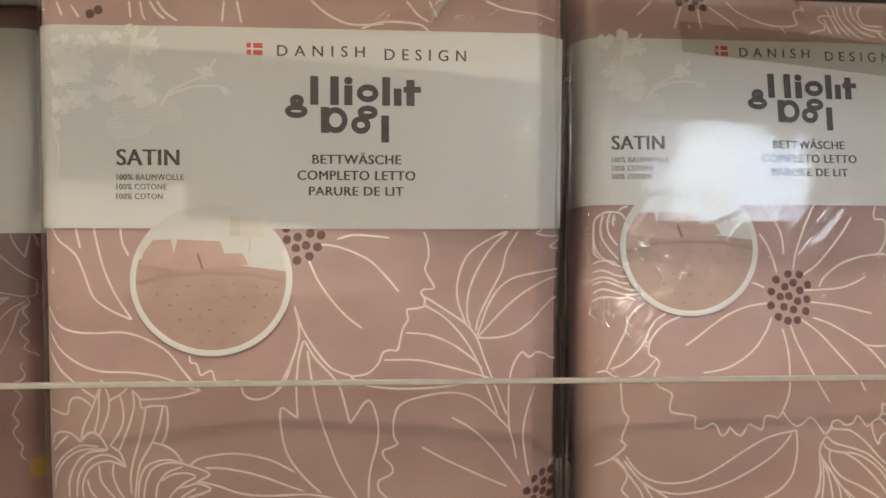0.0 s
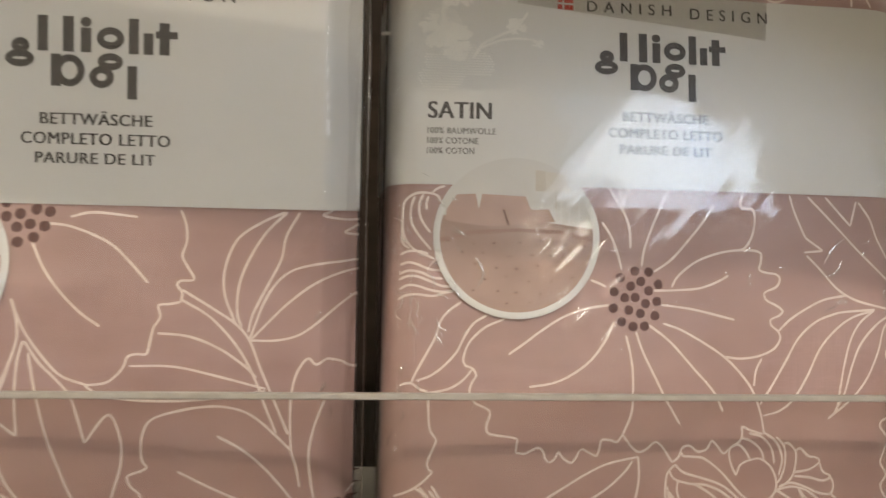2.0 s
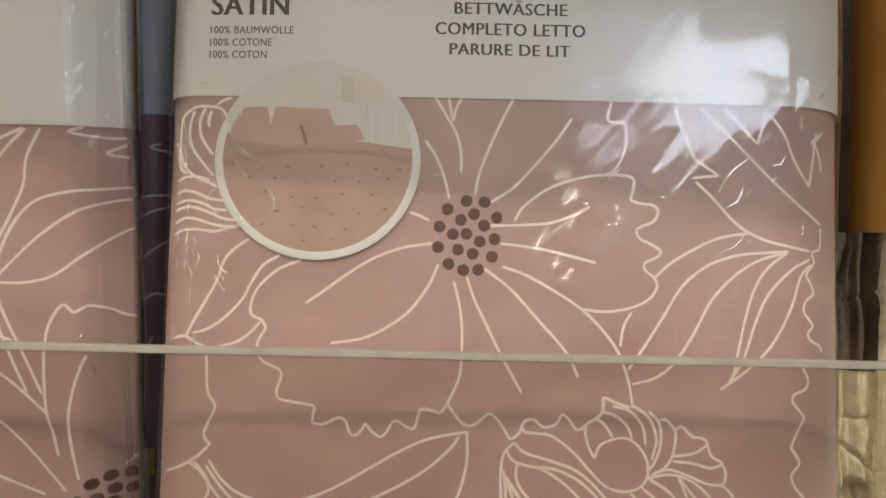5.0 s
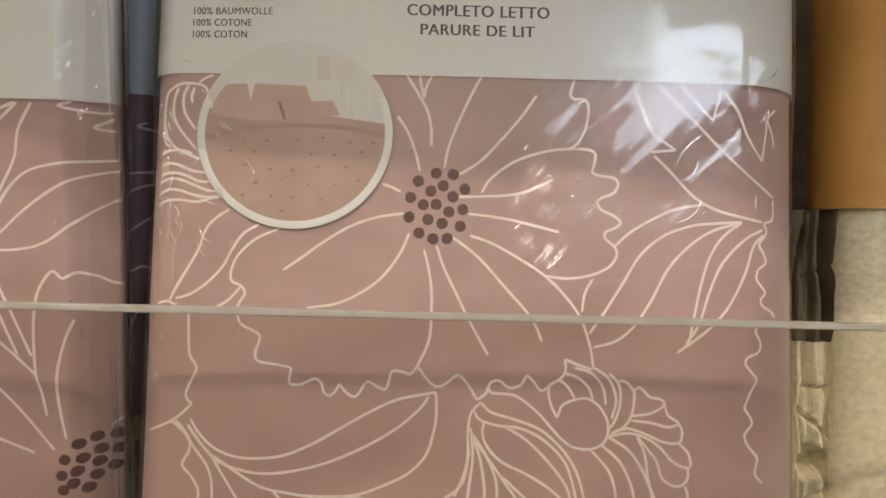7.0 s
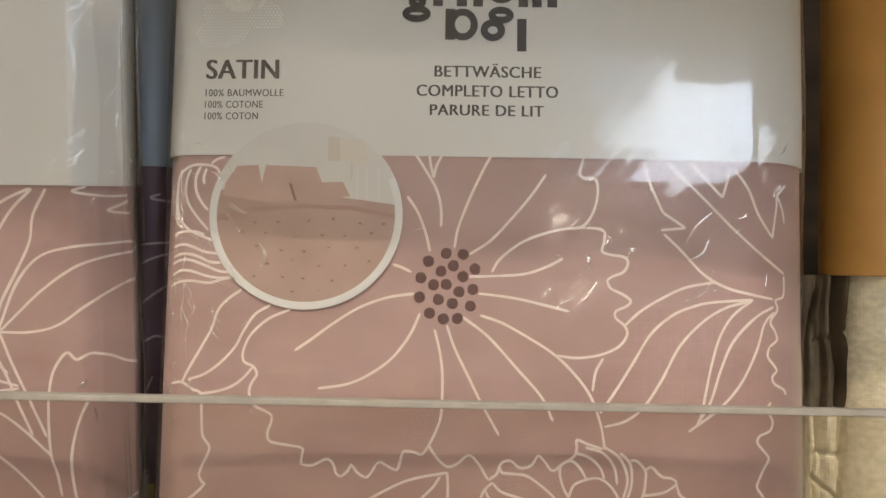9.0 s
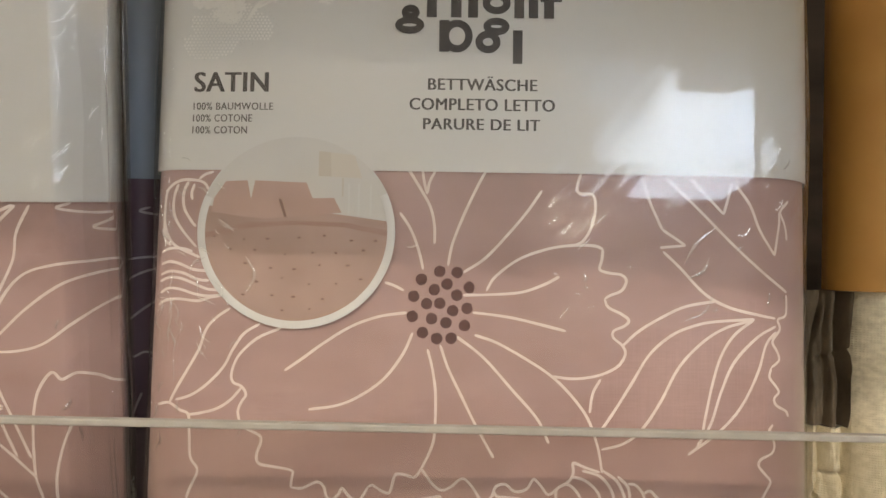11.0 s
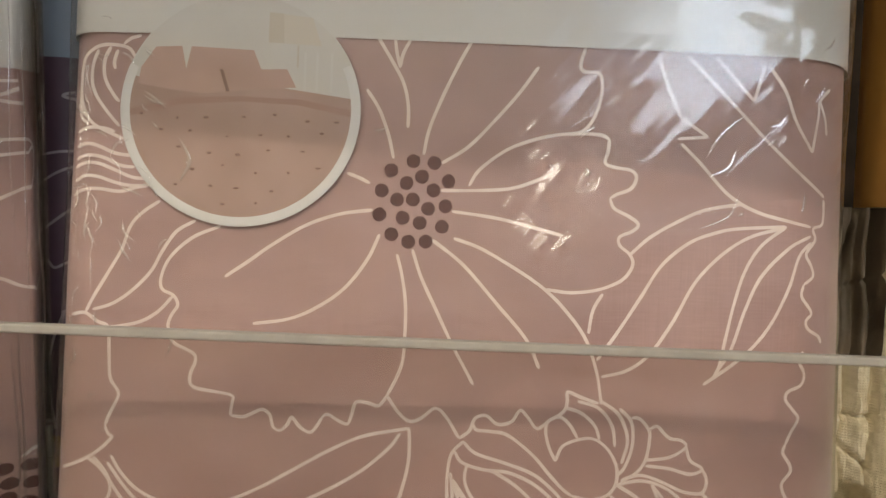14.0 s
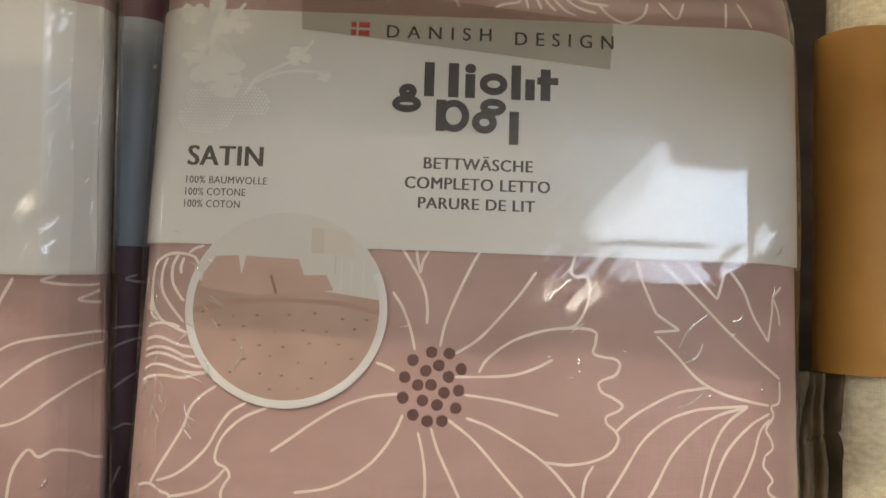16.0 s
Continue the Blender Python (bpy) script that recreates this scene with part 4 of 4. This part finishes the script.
    pen(12.00, 17.68, 11.18, 17.24, 10.27, 16.29, 9.75, 15.16, 9.32, 13.85, 8.79, 13.00)
    pen(12.01, 17.46, 11.56, 16.98, 11.22, 15.95, 10.69, 14.82, 10.15, 14.06, 9.43, 13.39, 8.43, 12.67)
    pen(7.44, 20.55, 8.11, 19.92, 9.07, 18.93, 10.02, 18.41, 11.15, 18.13, 11.99, 17.98)
    pen(7.60, 23.45, 8.94, 22.16, 10.30, 20.80, 11.43, 19.79, 12.55, 19.01)
    pen(6.62, 23.49, 6.89, 22.59, 7.41, 21.41)
    pen(7.41, 21.41, 8.34, 20.80)
    pen(8.34, 20.80, 7.32, 20.70)
    pen(8.56, 23.46, 9.87, 22.06)
    pen(9.87, 22.06, 10.22, 23.30)
    pen(10.34, 23.26, 10.92, 22.44, 11.33, 21.43, 11.97, 20.47)
    pen(11.97, 20.47, 12.20, 21.74, 12.24, 22.21, 12.69, 22.69)
    pen(12.24, 22.21, 12.50, 21.66, 12.59, 21.11)
    pen(12.53, 18.93, 12.54, 18.41, 12.46, 18.07, 12.09, 17.93, 12.19, 17.56, 11.83, 17.08, 12.03, 16.72, 12.14, 16.35, 11.77, 16.06)
    pen(11.77, 16.06, 11.69, 15.68, 11.98, 15.32, 12.12, 15.09, 11.90, 14.86, 12.00, 14.58, 12.48, 14.32, 12.58, 14.10)
    pen(11.84, 13.84, 11.66, 13.55, 11.90, 13.10, 11.78, 12.72, 11.32, 12.52, 11.23, 12.24, 11.53, 11.88, 11.72, 11.61, 11.45, 11.14, 11.28, 10.77)
    pen(11.28, 10.77, 11.20, 10.48, 11.45, 10.12, 11.50, 9.85, 11.20, 9.45, 11.35, 9.00, 11.75, 8.50, 11.65, 7.90, 12.00, 7.50)
    pen(3.65, 10.05, 3.42, 10.50, 3.30, 10.99, 3.36, 11.34, 3.75, 11.50, 4.09, 11.23, 4.33, 10.83)
    pen(3.65, 10.05, 3.87, 10.55, 4.44, 10.79, 4.90, 10.80, 5.36, 10.47, 5.66, 9.91, 5.66, 9.34, 5.37, 8.96, 4.80, 8.81, 4.23, 8.92)
    pen(4.23, 8.92, 3.89, 9.16, 3.43, 9.64, 2.85, 10.27, 2.05, 10.86, 1.48, 10.96, 1.02, 11.00, 0.95, 11.18)
    pen(3.36, 11.34, 3.86, 11.68, 3.97, 12.02, 3.97, 12.32, 4.43, 12.15, 5.00, 11.97)
    pen(3.93, 11.80, 4.43, 11.65, 4.89, 11.25, 5.06, 10.80)
    pen(4.31, 12.03, 5.00, 11.82, 5.46, 11.26, 5.58, 10.58)
    pen(5.11, 12.04, 5.69, 11.60, 5.99, 10.81, 5.82, 10.02)
    pen(5.69, 11.83, 6.10, 11.38, 6.15, 10.59, 5.93, 9.91, 5.71, 9.64)
    pen(6.10, 11.54, 6.38, 11.50, 6.68, 11.16, 6.72, 10.83, 6.61, 10.15, 6.28, 9.69, 5.82, 9.46)
    pen(6.68, 11.16, 6.95, 11.28, 7.18, 11.06, 7.41, 10.88, 7.75, 10.84, 7.94, 10.62, 7.41, 10.27, 6.61, 10.15)
    pen(7.94, 10.62, 8.10, 10.17, 8.51, 9.91, 8.10, 9.72, 7.41, 9.89, 6.62, 9.97)
    pen(8.51, 9.91, 8.67, 9.51, 8.51, 9.10, 7.87, 9.15, 7.19, 9.44, 6.50, 9.65, 5.93, 9.53)
    pen(8.51, 9.10, 8.90, 8.72, 9.02, 8.27, 8.90, 8.12, 8.33, 8.33, 7.76, 8.93, 7.19, 9.30, 6.50, 9.47, 5.71, 9.34)
    pen(8.90, 8.12, 8.91, 7.71, 8.68, 7.44, 8.34, 7.41, 7.88, 7.70, 7.65, 8.37, 7.31, 8.81, 6.85, 9.36)
    pen(8.79, 7.42, 8.91, 7.04, 8.86, 6.77)
    pen(5.66, 9.34, 6.51, 8.80, 7.08, 8.02, 7.43, 7.24, 7.66, 6.75)
    pen(5.48, 8.96, 6.17, 8.34, 6.63, 7.45, 6.80, 6.74)
    pen(5.03, 8.77, 5.72, 8.00, 6.00, 7.22, 6.02, 6.73)
    pen(6.85, 9.36, 7.19, 8.58, 7.31, 7.69, 7.55, 6.75)
    pen(0.62, 10.61, 1.03, 10.24, 1.95, 9.96, 2.86, 9.64, 3.43, 9.24, 4.01, 8.64, 4.47, 7.87, 4.82, 6.71)
    pen(0.35, 10.31, 0.58, 9.94, 1.27, 9.72, 2.18, 9.62, 3.09, 9.19, 3.90, 8.42, 4.25, 7.64, 4.48, 6.71)
    pen(1.50, 9.73, 2.41, 9.18, 3.33, 8.30, 4.02, 7.41, 4.26, 6.70)
    pen(0.77, 9.87, 0.71, 9.38, 0.94, 8.82, 1.52, 8.27, 2.43, 7.84, 3.34, 7.29, 4.03, 6.70)
    pen(0.62, 10.61, 0.24, 10.15, 0.14, 9.37, 0.15, 8.47, -0.06, 7.57, -0.38, 6.90)
    pen(0.25, 9.59, 0.34, 8.47, 0.22, 7.35, 0.14, 6.64)
    pen(0.25, 9.37, 0.61, 8.48, 0.81, 7.36, 0.82, 6.65)
    pen(0.32, 9.37, 0.83, 8.59, 1.26, 7.59, 1.32, 6.66)
    pen(0.37, 9.15, 1.06, 8.26, 1.53, 7.60, 2.22, 6.67)
    pen(1.53, 7.71, 1.99, 7.27, 2.67, 6.68)
    pen(-11.62, 9.67, -11.15, 9.30, -10.56, 8.52, -10.09, 7.86, -9.91, 7.20, -9.89, 6.49)
    pen(-11.39, 9.67, -10.92, 9.08, -10.83, 8.52, -11.11, 7.96, -10.75, 7.52, -10.44, 6.97, -10.49, 6.48)
    pen(-10.83, 9.75, -10.47, 9.19, -9.89, 8.65, -9.10, 8.32, -8.19, 8.25, -7.07, 8.40, -5.96, 8.87, -4.85, 9.51, -3.73, 10.16, -2.61, 10.67, -1.14, 10.97)
    pen(-10.94, 9.52, -10.35, 8.75, -9.65, 8.09, -8.63, 7.75, -7.50, 7.68, -5.93, 7.97, -4.37, 8.56, -2.81, 9.43, -1.81, 10.28, -1.43, 10.80)
    pen(-1.14, 10.97, -1.12, 10.02, -1.28, 9.12, -1.54, 8.44, -2.21, 7.76, -3.21, 7.26, -4.33, 6.88, -5.90, 6.82, -7.03, 6.95, -8.16, 7.23, -9.88, 8.31)
    pen(-9.88, 8.20, -9.40, 7.43, -8.81, 6.51)
    pen(-7.48, 6.97, -7.02, 6.53)
    pen(-4.78, 6.83, -3.88, 6.74, -2.97, 6.59)
    pen(0.20, 8.70, -0.05, 7.46, -0.83, 6.78, -1.39, 6.62)
    pen(5.01, 34.09, 5.48, 33.52, 6.18, 33.23, 6.87, 33.57, 7.10, 34.18)
    pen(7.56, 34.20, 8.25, 33.51, 8.60, 34.24)
    pen(10.34, 34.32, 10.29, 33.23)
    pen(10.81, 34.33, 11.38, 33.28)
    pen(-6.83, 35.20, -7.05, 34.57, -7.28, 33.83)
    pen(-5.86, 35.00, -5.80, 34.44, -5.68, 33.82)
    pen(-6.43, 34.08, -6.43, 33.80)
    pen(-5.20, 35.16, -4.47, 34.65, -3.86, 34.21, -3.47, 33.77)
    pen(-8.61, 35.37, -9.02, 34.96, -9.48, 34.53)
    pen(-4.10, 35.51, -3.77, 35.12, -3.09, 34.69, -2.18, 34.32, -1.26, 34.11, -0.33, 34.11, 0.09, 34.27, -0.04, 34.66, -0.05, 35.01, 0.37, 35.17, 0.82, 35.30, 0.84, 35.67)
    pen(-0.91, 34.09, -0.75, 33.84, -0.64, 33.62)
    pen(2.74, 35.52, 2.63, 35.72)
    pen(0.82, 33.66, 1.18, 33.84, 1.78, 33.97, 1.85, 34.32, 1.57, 34.54, 1.64, 34.83, 2.06, 34.94, 2.71, 34.92)
    pen(1.93, 34.72, 2.03, 34.21, 2.18, 33.70)
    pen(2.33, 35.48, 2.32, 34.91, 2.50, 34.22, 2.71, 33.68)
    pen(2.74, 35.55, 2.65, 34.80, 2.91, 34.06, 3.30, 33.61)
    pen(3.11, 35.74, 2.90, 35.04, 3.10, 34.35, 3.66, 33.68, 4.12, 33.46)
    pen(3.59, 35.75, 3.37, 35.05, 3.58, 34.42, 4.14, 33.86, 4.96, 33.60)
    pen(4.01, 35.77, 3.79, 35.07, 4.00, 34.49, 4.51, 34.10, 5.46, 33.96)
    pen(4.66, 35.79, 4.22, 35.25, 4.18, 34.67, 4.52, 34.34, 5.48, 34.31)
    seed(-6.94, 35.37, -6.21, 35.08, -5.52, 35.10, -5.96, 35.45, -6.50, 35.61, -5.58, 35.69)
    seed(-2.01, 19.32, -1.30, 19.64, -0.62, 19.61, -1.50, 18.93, -1.01, 19.15, -0.14, 19.03, -2.30, 18.66, -0.62, 18.72, -1.79, 18.38, -1.28, 18.40, -0.22, 18.22, -2.35, 17.88, -1.59, 17.80, -0.77, 18.12, -1.03, 17.65, -0.31, 17.55, -1.94, 17.25, -1.38, 17.03, -0.82, 17.05)


def bedding_pack(m, p, v0, v1, label, draw, q, ring, sag=None, creases=(), satin=PINK, card=PAPER, sticker=None):
    base = tagged(new("bedding_pack"), label, "bedding pack", "packs on the shelf")
    base.matrix_world = m
    cloth = part("folded_linen", p.shell(bmesh.new(), 0.002, p.h - 0.002, 0, 210), satin, base, "satin printed with white flowers", True)
    # packs set back in shade get the dimmed print
    cloth_print(p, cloth, draw, LINE if satin is PINK else SHADED_LINE)
    part("card_sleeve", p.shell(bmesh.new(), v0, v1, 0.0009, 50, False), card, base, "grey card sleeve", True)
    if q:
        sleeve_art(p, base, q)
        photo_tab(p, base, *ring)
    film = sag and part("film_wrap", p.shell(bmesh.new(), 0, p.h, 0.0036, 130, True, sag), FILM, base, "clear glossy plastic film", True)
    if sticker:
        u, v = sticker[0] * 100, sticker[1] * 100
        bm = bmesh.new()
        p.patch(bm, [(u - 0.5, v - 0.6), (u, v - 0.66), (min(u + 0.5, 12.95), v - 0.6), (min(u + 0.5, 12.95), v + 0.6), (u, v + 0.64), (u - 0.5, v + 0.6)], 0.0006)
        part("sticker", bm, YELLOW, base, "small yellow sticker")
    if creases:
        film_creases(p, film, sag, int(p.seed * 10), creases)
    return base


def wrinkles(seed, creases=(), belly=None):
    """How far the film stands off: soft folds that grow towards the ends, and straight creases."""
    def sag(u, v):
        ends = max(0.0, abs(v - 0.2) - 0.09) * 6 + max(0.0, abs(u) - 0.075) * 9
        n = noise.noise(Vector((u * 30 + v * 18, v * 26 - u * 12, seed)))
        y = 0.0005 * n * min(1.0, ends) + 0.0001 * noise.noise(Vector((u * 70, v * 16, seed + 3)))
        for (a, b, c, rise, reach) in creases:
            s = a * u + b * v - c
            y -= rise * min(1.0, max(0.0, s) / reach)
        if belly:
            # the film is taut over the sleeve's middle and falls away above and below it
            d = abs(v - belly)
            y += 0.0012 - (d * d / 1.14 if d < 0.03 else 0.0008 + 0.053 * (d - 0.03) if d < 0.079 else 0.0034)
        return y
    return sag


LEFT = Pack(0.272, 0.366, 0.034, 0.015, 1.0, left_radius=0.014, twist=0.11, chamfer=True)
RIGHT = Pack(0.2745, 0.366, 0.06, 0.034, 2.0, off=0.0053, left_radius=0.016, taper=0.0032)
left = bedding_pack(pose(-0.072, 0.4194, 1.09, 2.99, 0, 4.24), LEFT, 0.2208, 0.3235, "film-wrapped dusty pink satin bedding pack with grey card sleeve", tulips_and_leaves, Print(-9.53, 25.29, 1, 1), (-4.73, 19.48, 4.13, 3.87), wrinkles(1.5),
                    ((3, 11.0, 12.6, 12, 24, 55, 60, 0.8), (8, -1, 10, 32.6, 34.4, 40, 25, 0.8), (1, 6.4, 6.5, 32.5, 32.6, 52, 1, 2.2, 5)))
right = bedding_pack(pose(0.2085, 0.4297, 1.09, -4.62, 0, 5.54), RIGHT, 0.2355, 0.3315, "film-wrapped pink bedding pack with taped sleeve beside dark gap", daisy_and_peony, Print(-11.22, 26.67, 0.945, 0.975), (-6.98, 21.12, 3.92, 3.8),
                     wrinkles(4.5, ((0.62, -0.78, 0.62 * 0.105 - 0.78 * 0.233, 0.0016, 0.04),), 0.266),
                     ((34, -12.9, -9.8, 16, 24, -40, 40, 0.8, 0.7), (10, -12.9, -11.6, 11, 20, 88, 14, 1.1, 0.8), (8, -12.9, -9, 12, 20, 70, 30, 0.9, 0.8), (4, 4, 11, 17.5, 21.5, 42, 10, 0.6), (3, 7.5, 10, 17.5, 20.5, 50, 6, 2.0, 1.1), (6, 10, 12.4, 12, 24, 40, 40, 0.9), (6, 3, 6, 18.8, 20.0, -10, 30, 0.4), (2, -12, -9, 9, 13.5, 10, 40, 0.4), (1, -9.0, -8.9, 18.6, 18.7, 90, 2, 2.0, 2.0), (1, -2.7, -2.6, 20.5, 20.6, 10, 5, 0.6, 1.4)))
bm = bmesh.new()
RIGHT.patch(bm, [(-7.1, 34.2), (-6.96, 32.37), (-1.5, 31.85), (2.0, 31.5), (5.5, 31.15), (5.6, 33.1), (0, 33.7)], 0.0019)
part("tape_strip", bm, TAPE, right, "greyish clear tape")
bedding_pack(pose(-0.384, 0.49, 1.09, 1.0, 0, 4), Pack(0.26, 0.366, 0.045, 0.016, 3.0), 0.2200, 0.349, "mauve flowered bedding pack standing in shade beside another", daisy_and_peony, None, None, wrinkles(7.5), satin=SHADED_MAUVE, sticker=(0.1262, 0.070))
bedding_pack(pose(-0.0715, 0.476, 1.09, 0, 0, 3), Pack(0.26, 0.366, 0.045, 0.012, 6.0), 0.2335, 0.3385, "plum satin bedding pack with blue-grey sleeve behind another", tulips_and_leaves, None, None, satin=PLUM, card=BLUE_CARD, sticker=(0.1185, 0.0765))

# the loose fin of film along one side of a pack
bm = bmesh.new()
rows = []
for j in range(77):
    v = 0.005 * j
    rows.append([bm.verts.new((0.1315 + 0.0016 * k + 0.0015 * noise.noise(Vector((v * 22, k * 0.4, 2))), 0.004 + 0.0035 * k + 0.003 * noise.noise(Vector((v * 30, k * 0.7, 8))), v)) for k in range(7)])
for a, b in zip(rows, rows[1:]):
    for i in range(6):
        bm.faces.new((a[i], a[i + 1], b[i + 1], b[i]))
part("film_fin", bm, FIN, left, "loose crinkled edge of film", True)

rnd = random.Random(21)
for _ in range(16):
    y0, low = rnd.uniform(0.002, 0.028), rnd.uniform(0.02, 0.30)
    high = min(0.36, low + rnd.uniform(0.02, 0.12))
    thick, bm, rows, n = rnd.uniform(0.00015, 0.0004), bmesh.new(), [], 26
    for i in range(n + 1):
        v = low + (high - low) * i / n
        y = y0 + 0.003 * noise.noise(Vector((v * 26, y0 * 300, 6)))
        fat = thick * math.sin(math.pi * (i + 0.2) / (n + 0.4))
        rows.append([bm.verts.new((0.1402 + fat * math.sin(math.pi * k / 5), y - 1.5 * fat * math.cos(math.pi * k / 5), v)) for k in range(6)])
    for g, h in zip(rows, rows[1:]):
        for k in range(5):
            bm.faces.new((g[k], g[k + 1], h[k + 1], h[k]))
    part("film_crease", bm, CREASE, left, "", True)

# linen pack with an ochre sleeve
LP = Pack(0.256, 0.36, 0.034, 0.020, 11.0, 0.003)
linen = tagged(new("linen_pack"), "beige linen bedding pack with an ochre card sleeve", "bedding pack", "packs on the shelf")
linen.matrix_world = pose(0.497, 0.507, 1.09, -2, 0, 5)
inner = Pack(0.246, 0.392, 0.030, 0.019, 11.0, 0.003)
bm = inner.shell(bmesh.new(), 0.002, 0.39, 0, 60)
bmesh.ops.translate(bm, verts=bm.verts, vec=(0.003, 0.004, 0))
part("folded_linen", bm, LINEN, linen, "coarse beige linen", True)
bm = LP.shell(bmesh.new(), 0.187, 0.347, 0.0009, 24, False)
bmesh.ops.translate(bm, verts=bm.verts, vec=(0.0035, 0, 0))
part("card_sleeve", bm, OCHRE, linen, "ochre card sleeve", True)
# its folded side: pleats that lie in the dark beside the next pack, with valleys (share across above and below, width, depth)
def pleats(low, high, valleys, creases, hole, mat):
    bm, rows, nu = bmesh.new(), [], 44
    nv = int((high - low) / 0.0012)
    for j in range(nv + 1):
        v = low + (high - low) * j / nv
        row = []
        for i in range(nu + 1):
            s = i / nu
            y = 0.024 - 0.013 * s + 0.0012 * math.sin(19 * s + 30 * v) + 0.0022 * noise.noise(Vector((s * 5, v * 45, 2.5))) + 0.0008 * noise.noise(Vector((s * 14, v * 160, 7)))
            for top, bottom, width, depth in valleys:
                c = bottom + (top - bottom) * j / nv + 0.05 * noise.noise(Vector((v * 60, top * 9, 1)))
                y += depth * math.exp(-((s - c) / width) ** 2)
            for line, slope, depth in creases:
                y += depth * math.exp(-((v - line - slope * (s - 0.6)) / 0.0011) ** 2) * min(1.0, max(0.0, (s - 0.38) * 8))
            if hole:
                y += 0.02 * max(0.0, 1 - ((s - hole[0]) / hole[1]) ** 2 - ((v - hole[2]) / hole[3]) ** 2) ** 0.5 if abs(s - hole[0]) < hole[1] and abs(v - hole[2]) < hole[3] and ((s - hole[0]) / hole[1]) ** 2 + ((v - hole[2]) / hole[3]) ** 2 < 1 else 0.0
            row.append(bm.verts.new((-0.1425 + 0.0225 * s + 0.0015 * noise.noise(Vector((v * 40, 3, 3))), y, v)))
        rows.append(row)
    for g, h in zip(rows, rows[1:]):
        for i in range(nu):
            bm.faces.new((g[i], g[i + 1], h[i + 1], h[i]))
    part("pleat", bm, mat, linen, "crumpled folded edge of the linen", True)


# upper pleats carry painted shade, lower ones the plain linen
pleats(0.124, 0.1868, ((0.52, 0.22, 0.035, 0.010), (0.60, 0.62, 0.03, 0.005), (0.84, 0.92, 0.07, 0.009)), ((0.156, 0.01, 0.003),), None, SHADED_LINEN)
pleats(0.003, 0.1238, ((0.30, 0.18, 0.05, 0.011), (0.52, 0.50, 0.03, 0.006), (0.95, 0.98, 0.03, 0.006)), ((0.102, 0.0, 0.004), (0.088, -0.02, 0.005), (0.048, 0.02, 0.004)), (0.72, 0.3, 0.066, 0.009), LINEN)

# acrylic guard along the shelf's front
guard = tagged(new("shelf_guard"), "clear acrylic shelf guard with a frosted top edge", "shelf guard")
guard.matrix_world = pose(0.0, 0.3854, 1.0892, 0, 0.49, 6.2)
part("pane", box(bmesh.new(), -0.8, 0.9, 0, 0.003, -0.002, 0.1440), ACRYLIC, guard)
part("top_edge", box(bmesh.new(), -0.8, 0.9, -0.0003, 0.0033, 0.1442, 0.1468, 0.0006), EDGE, guard, "frosted pale edge")
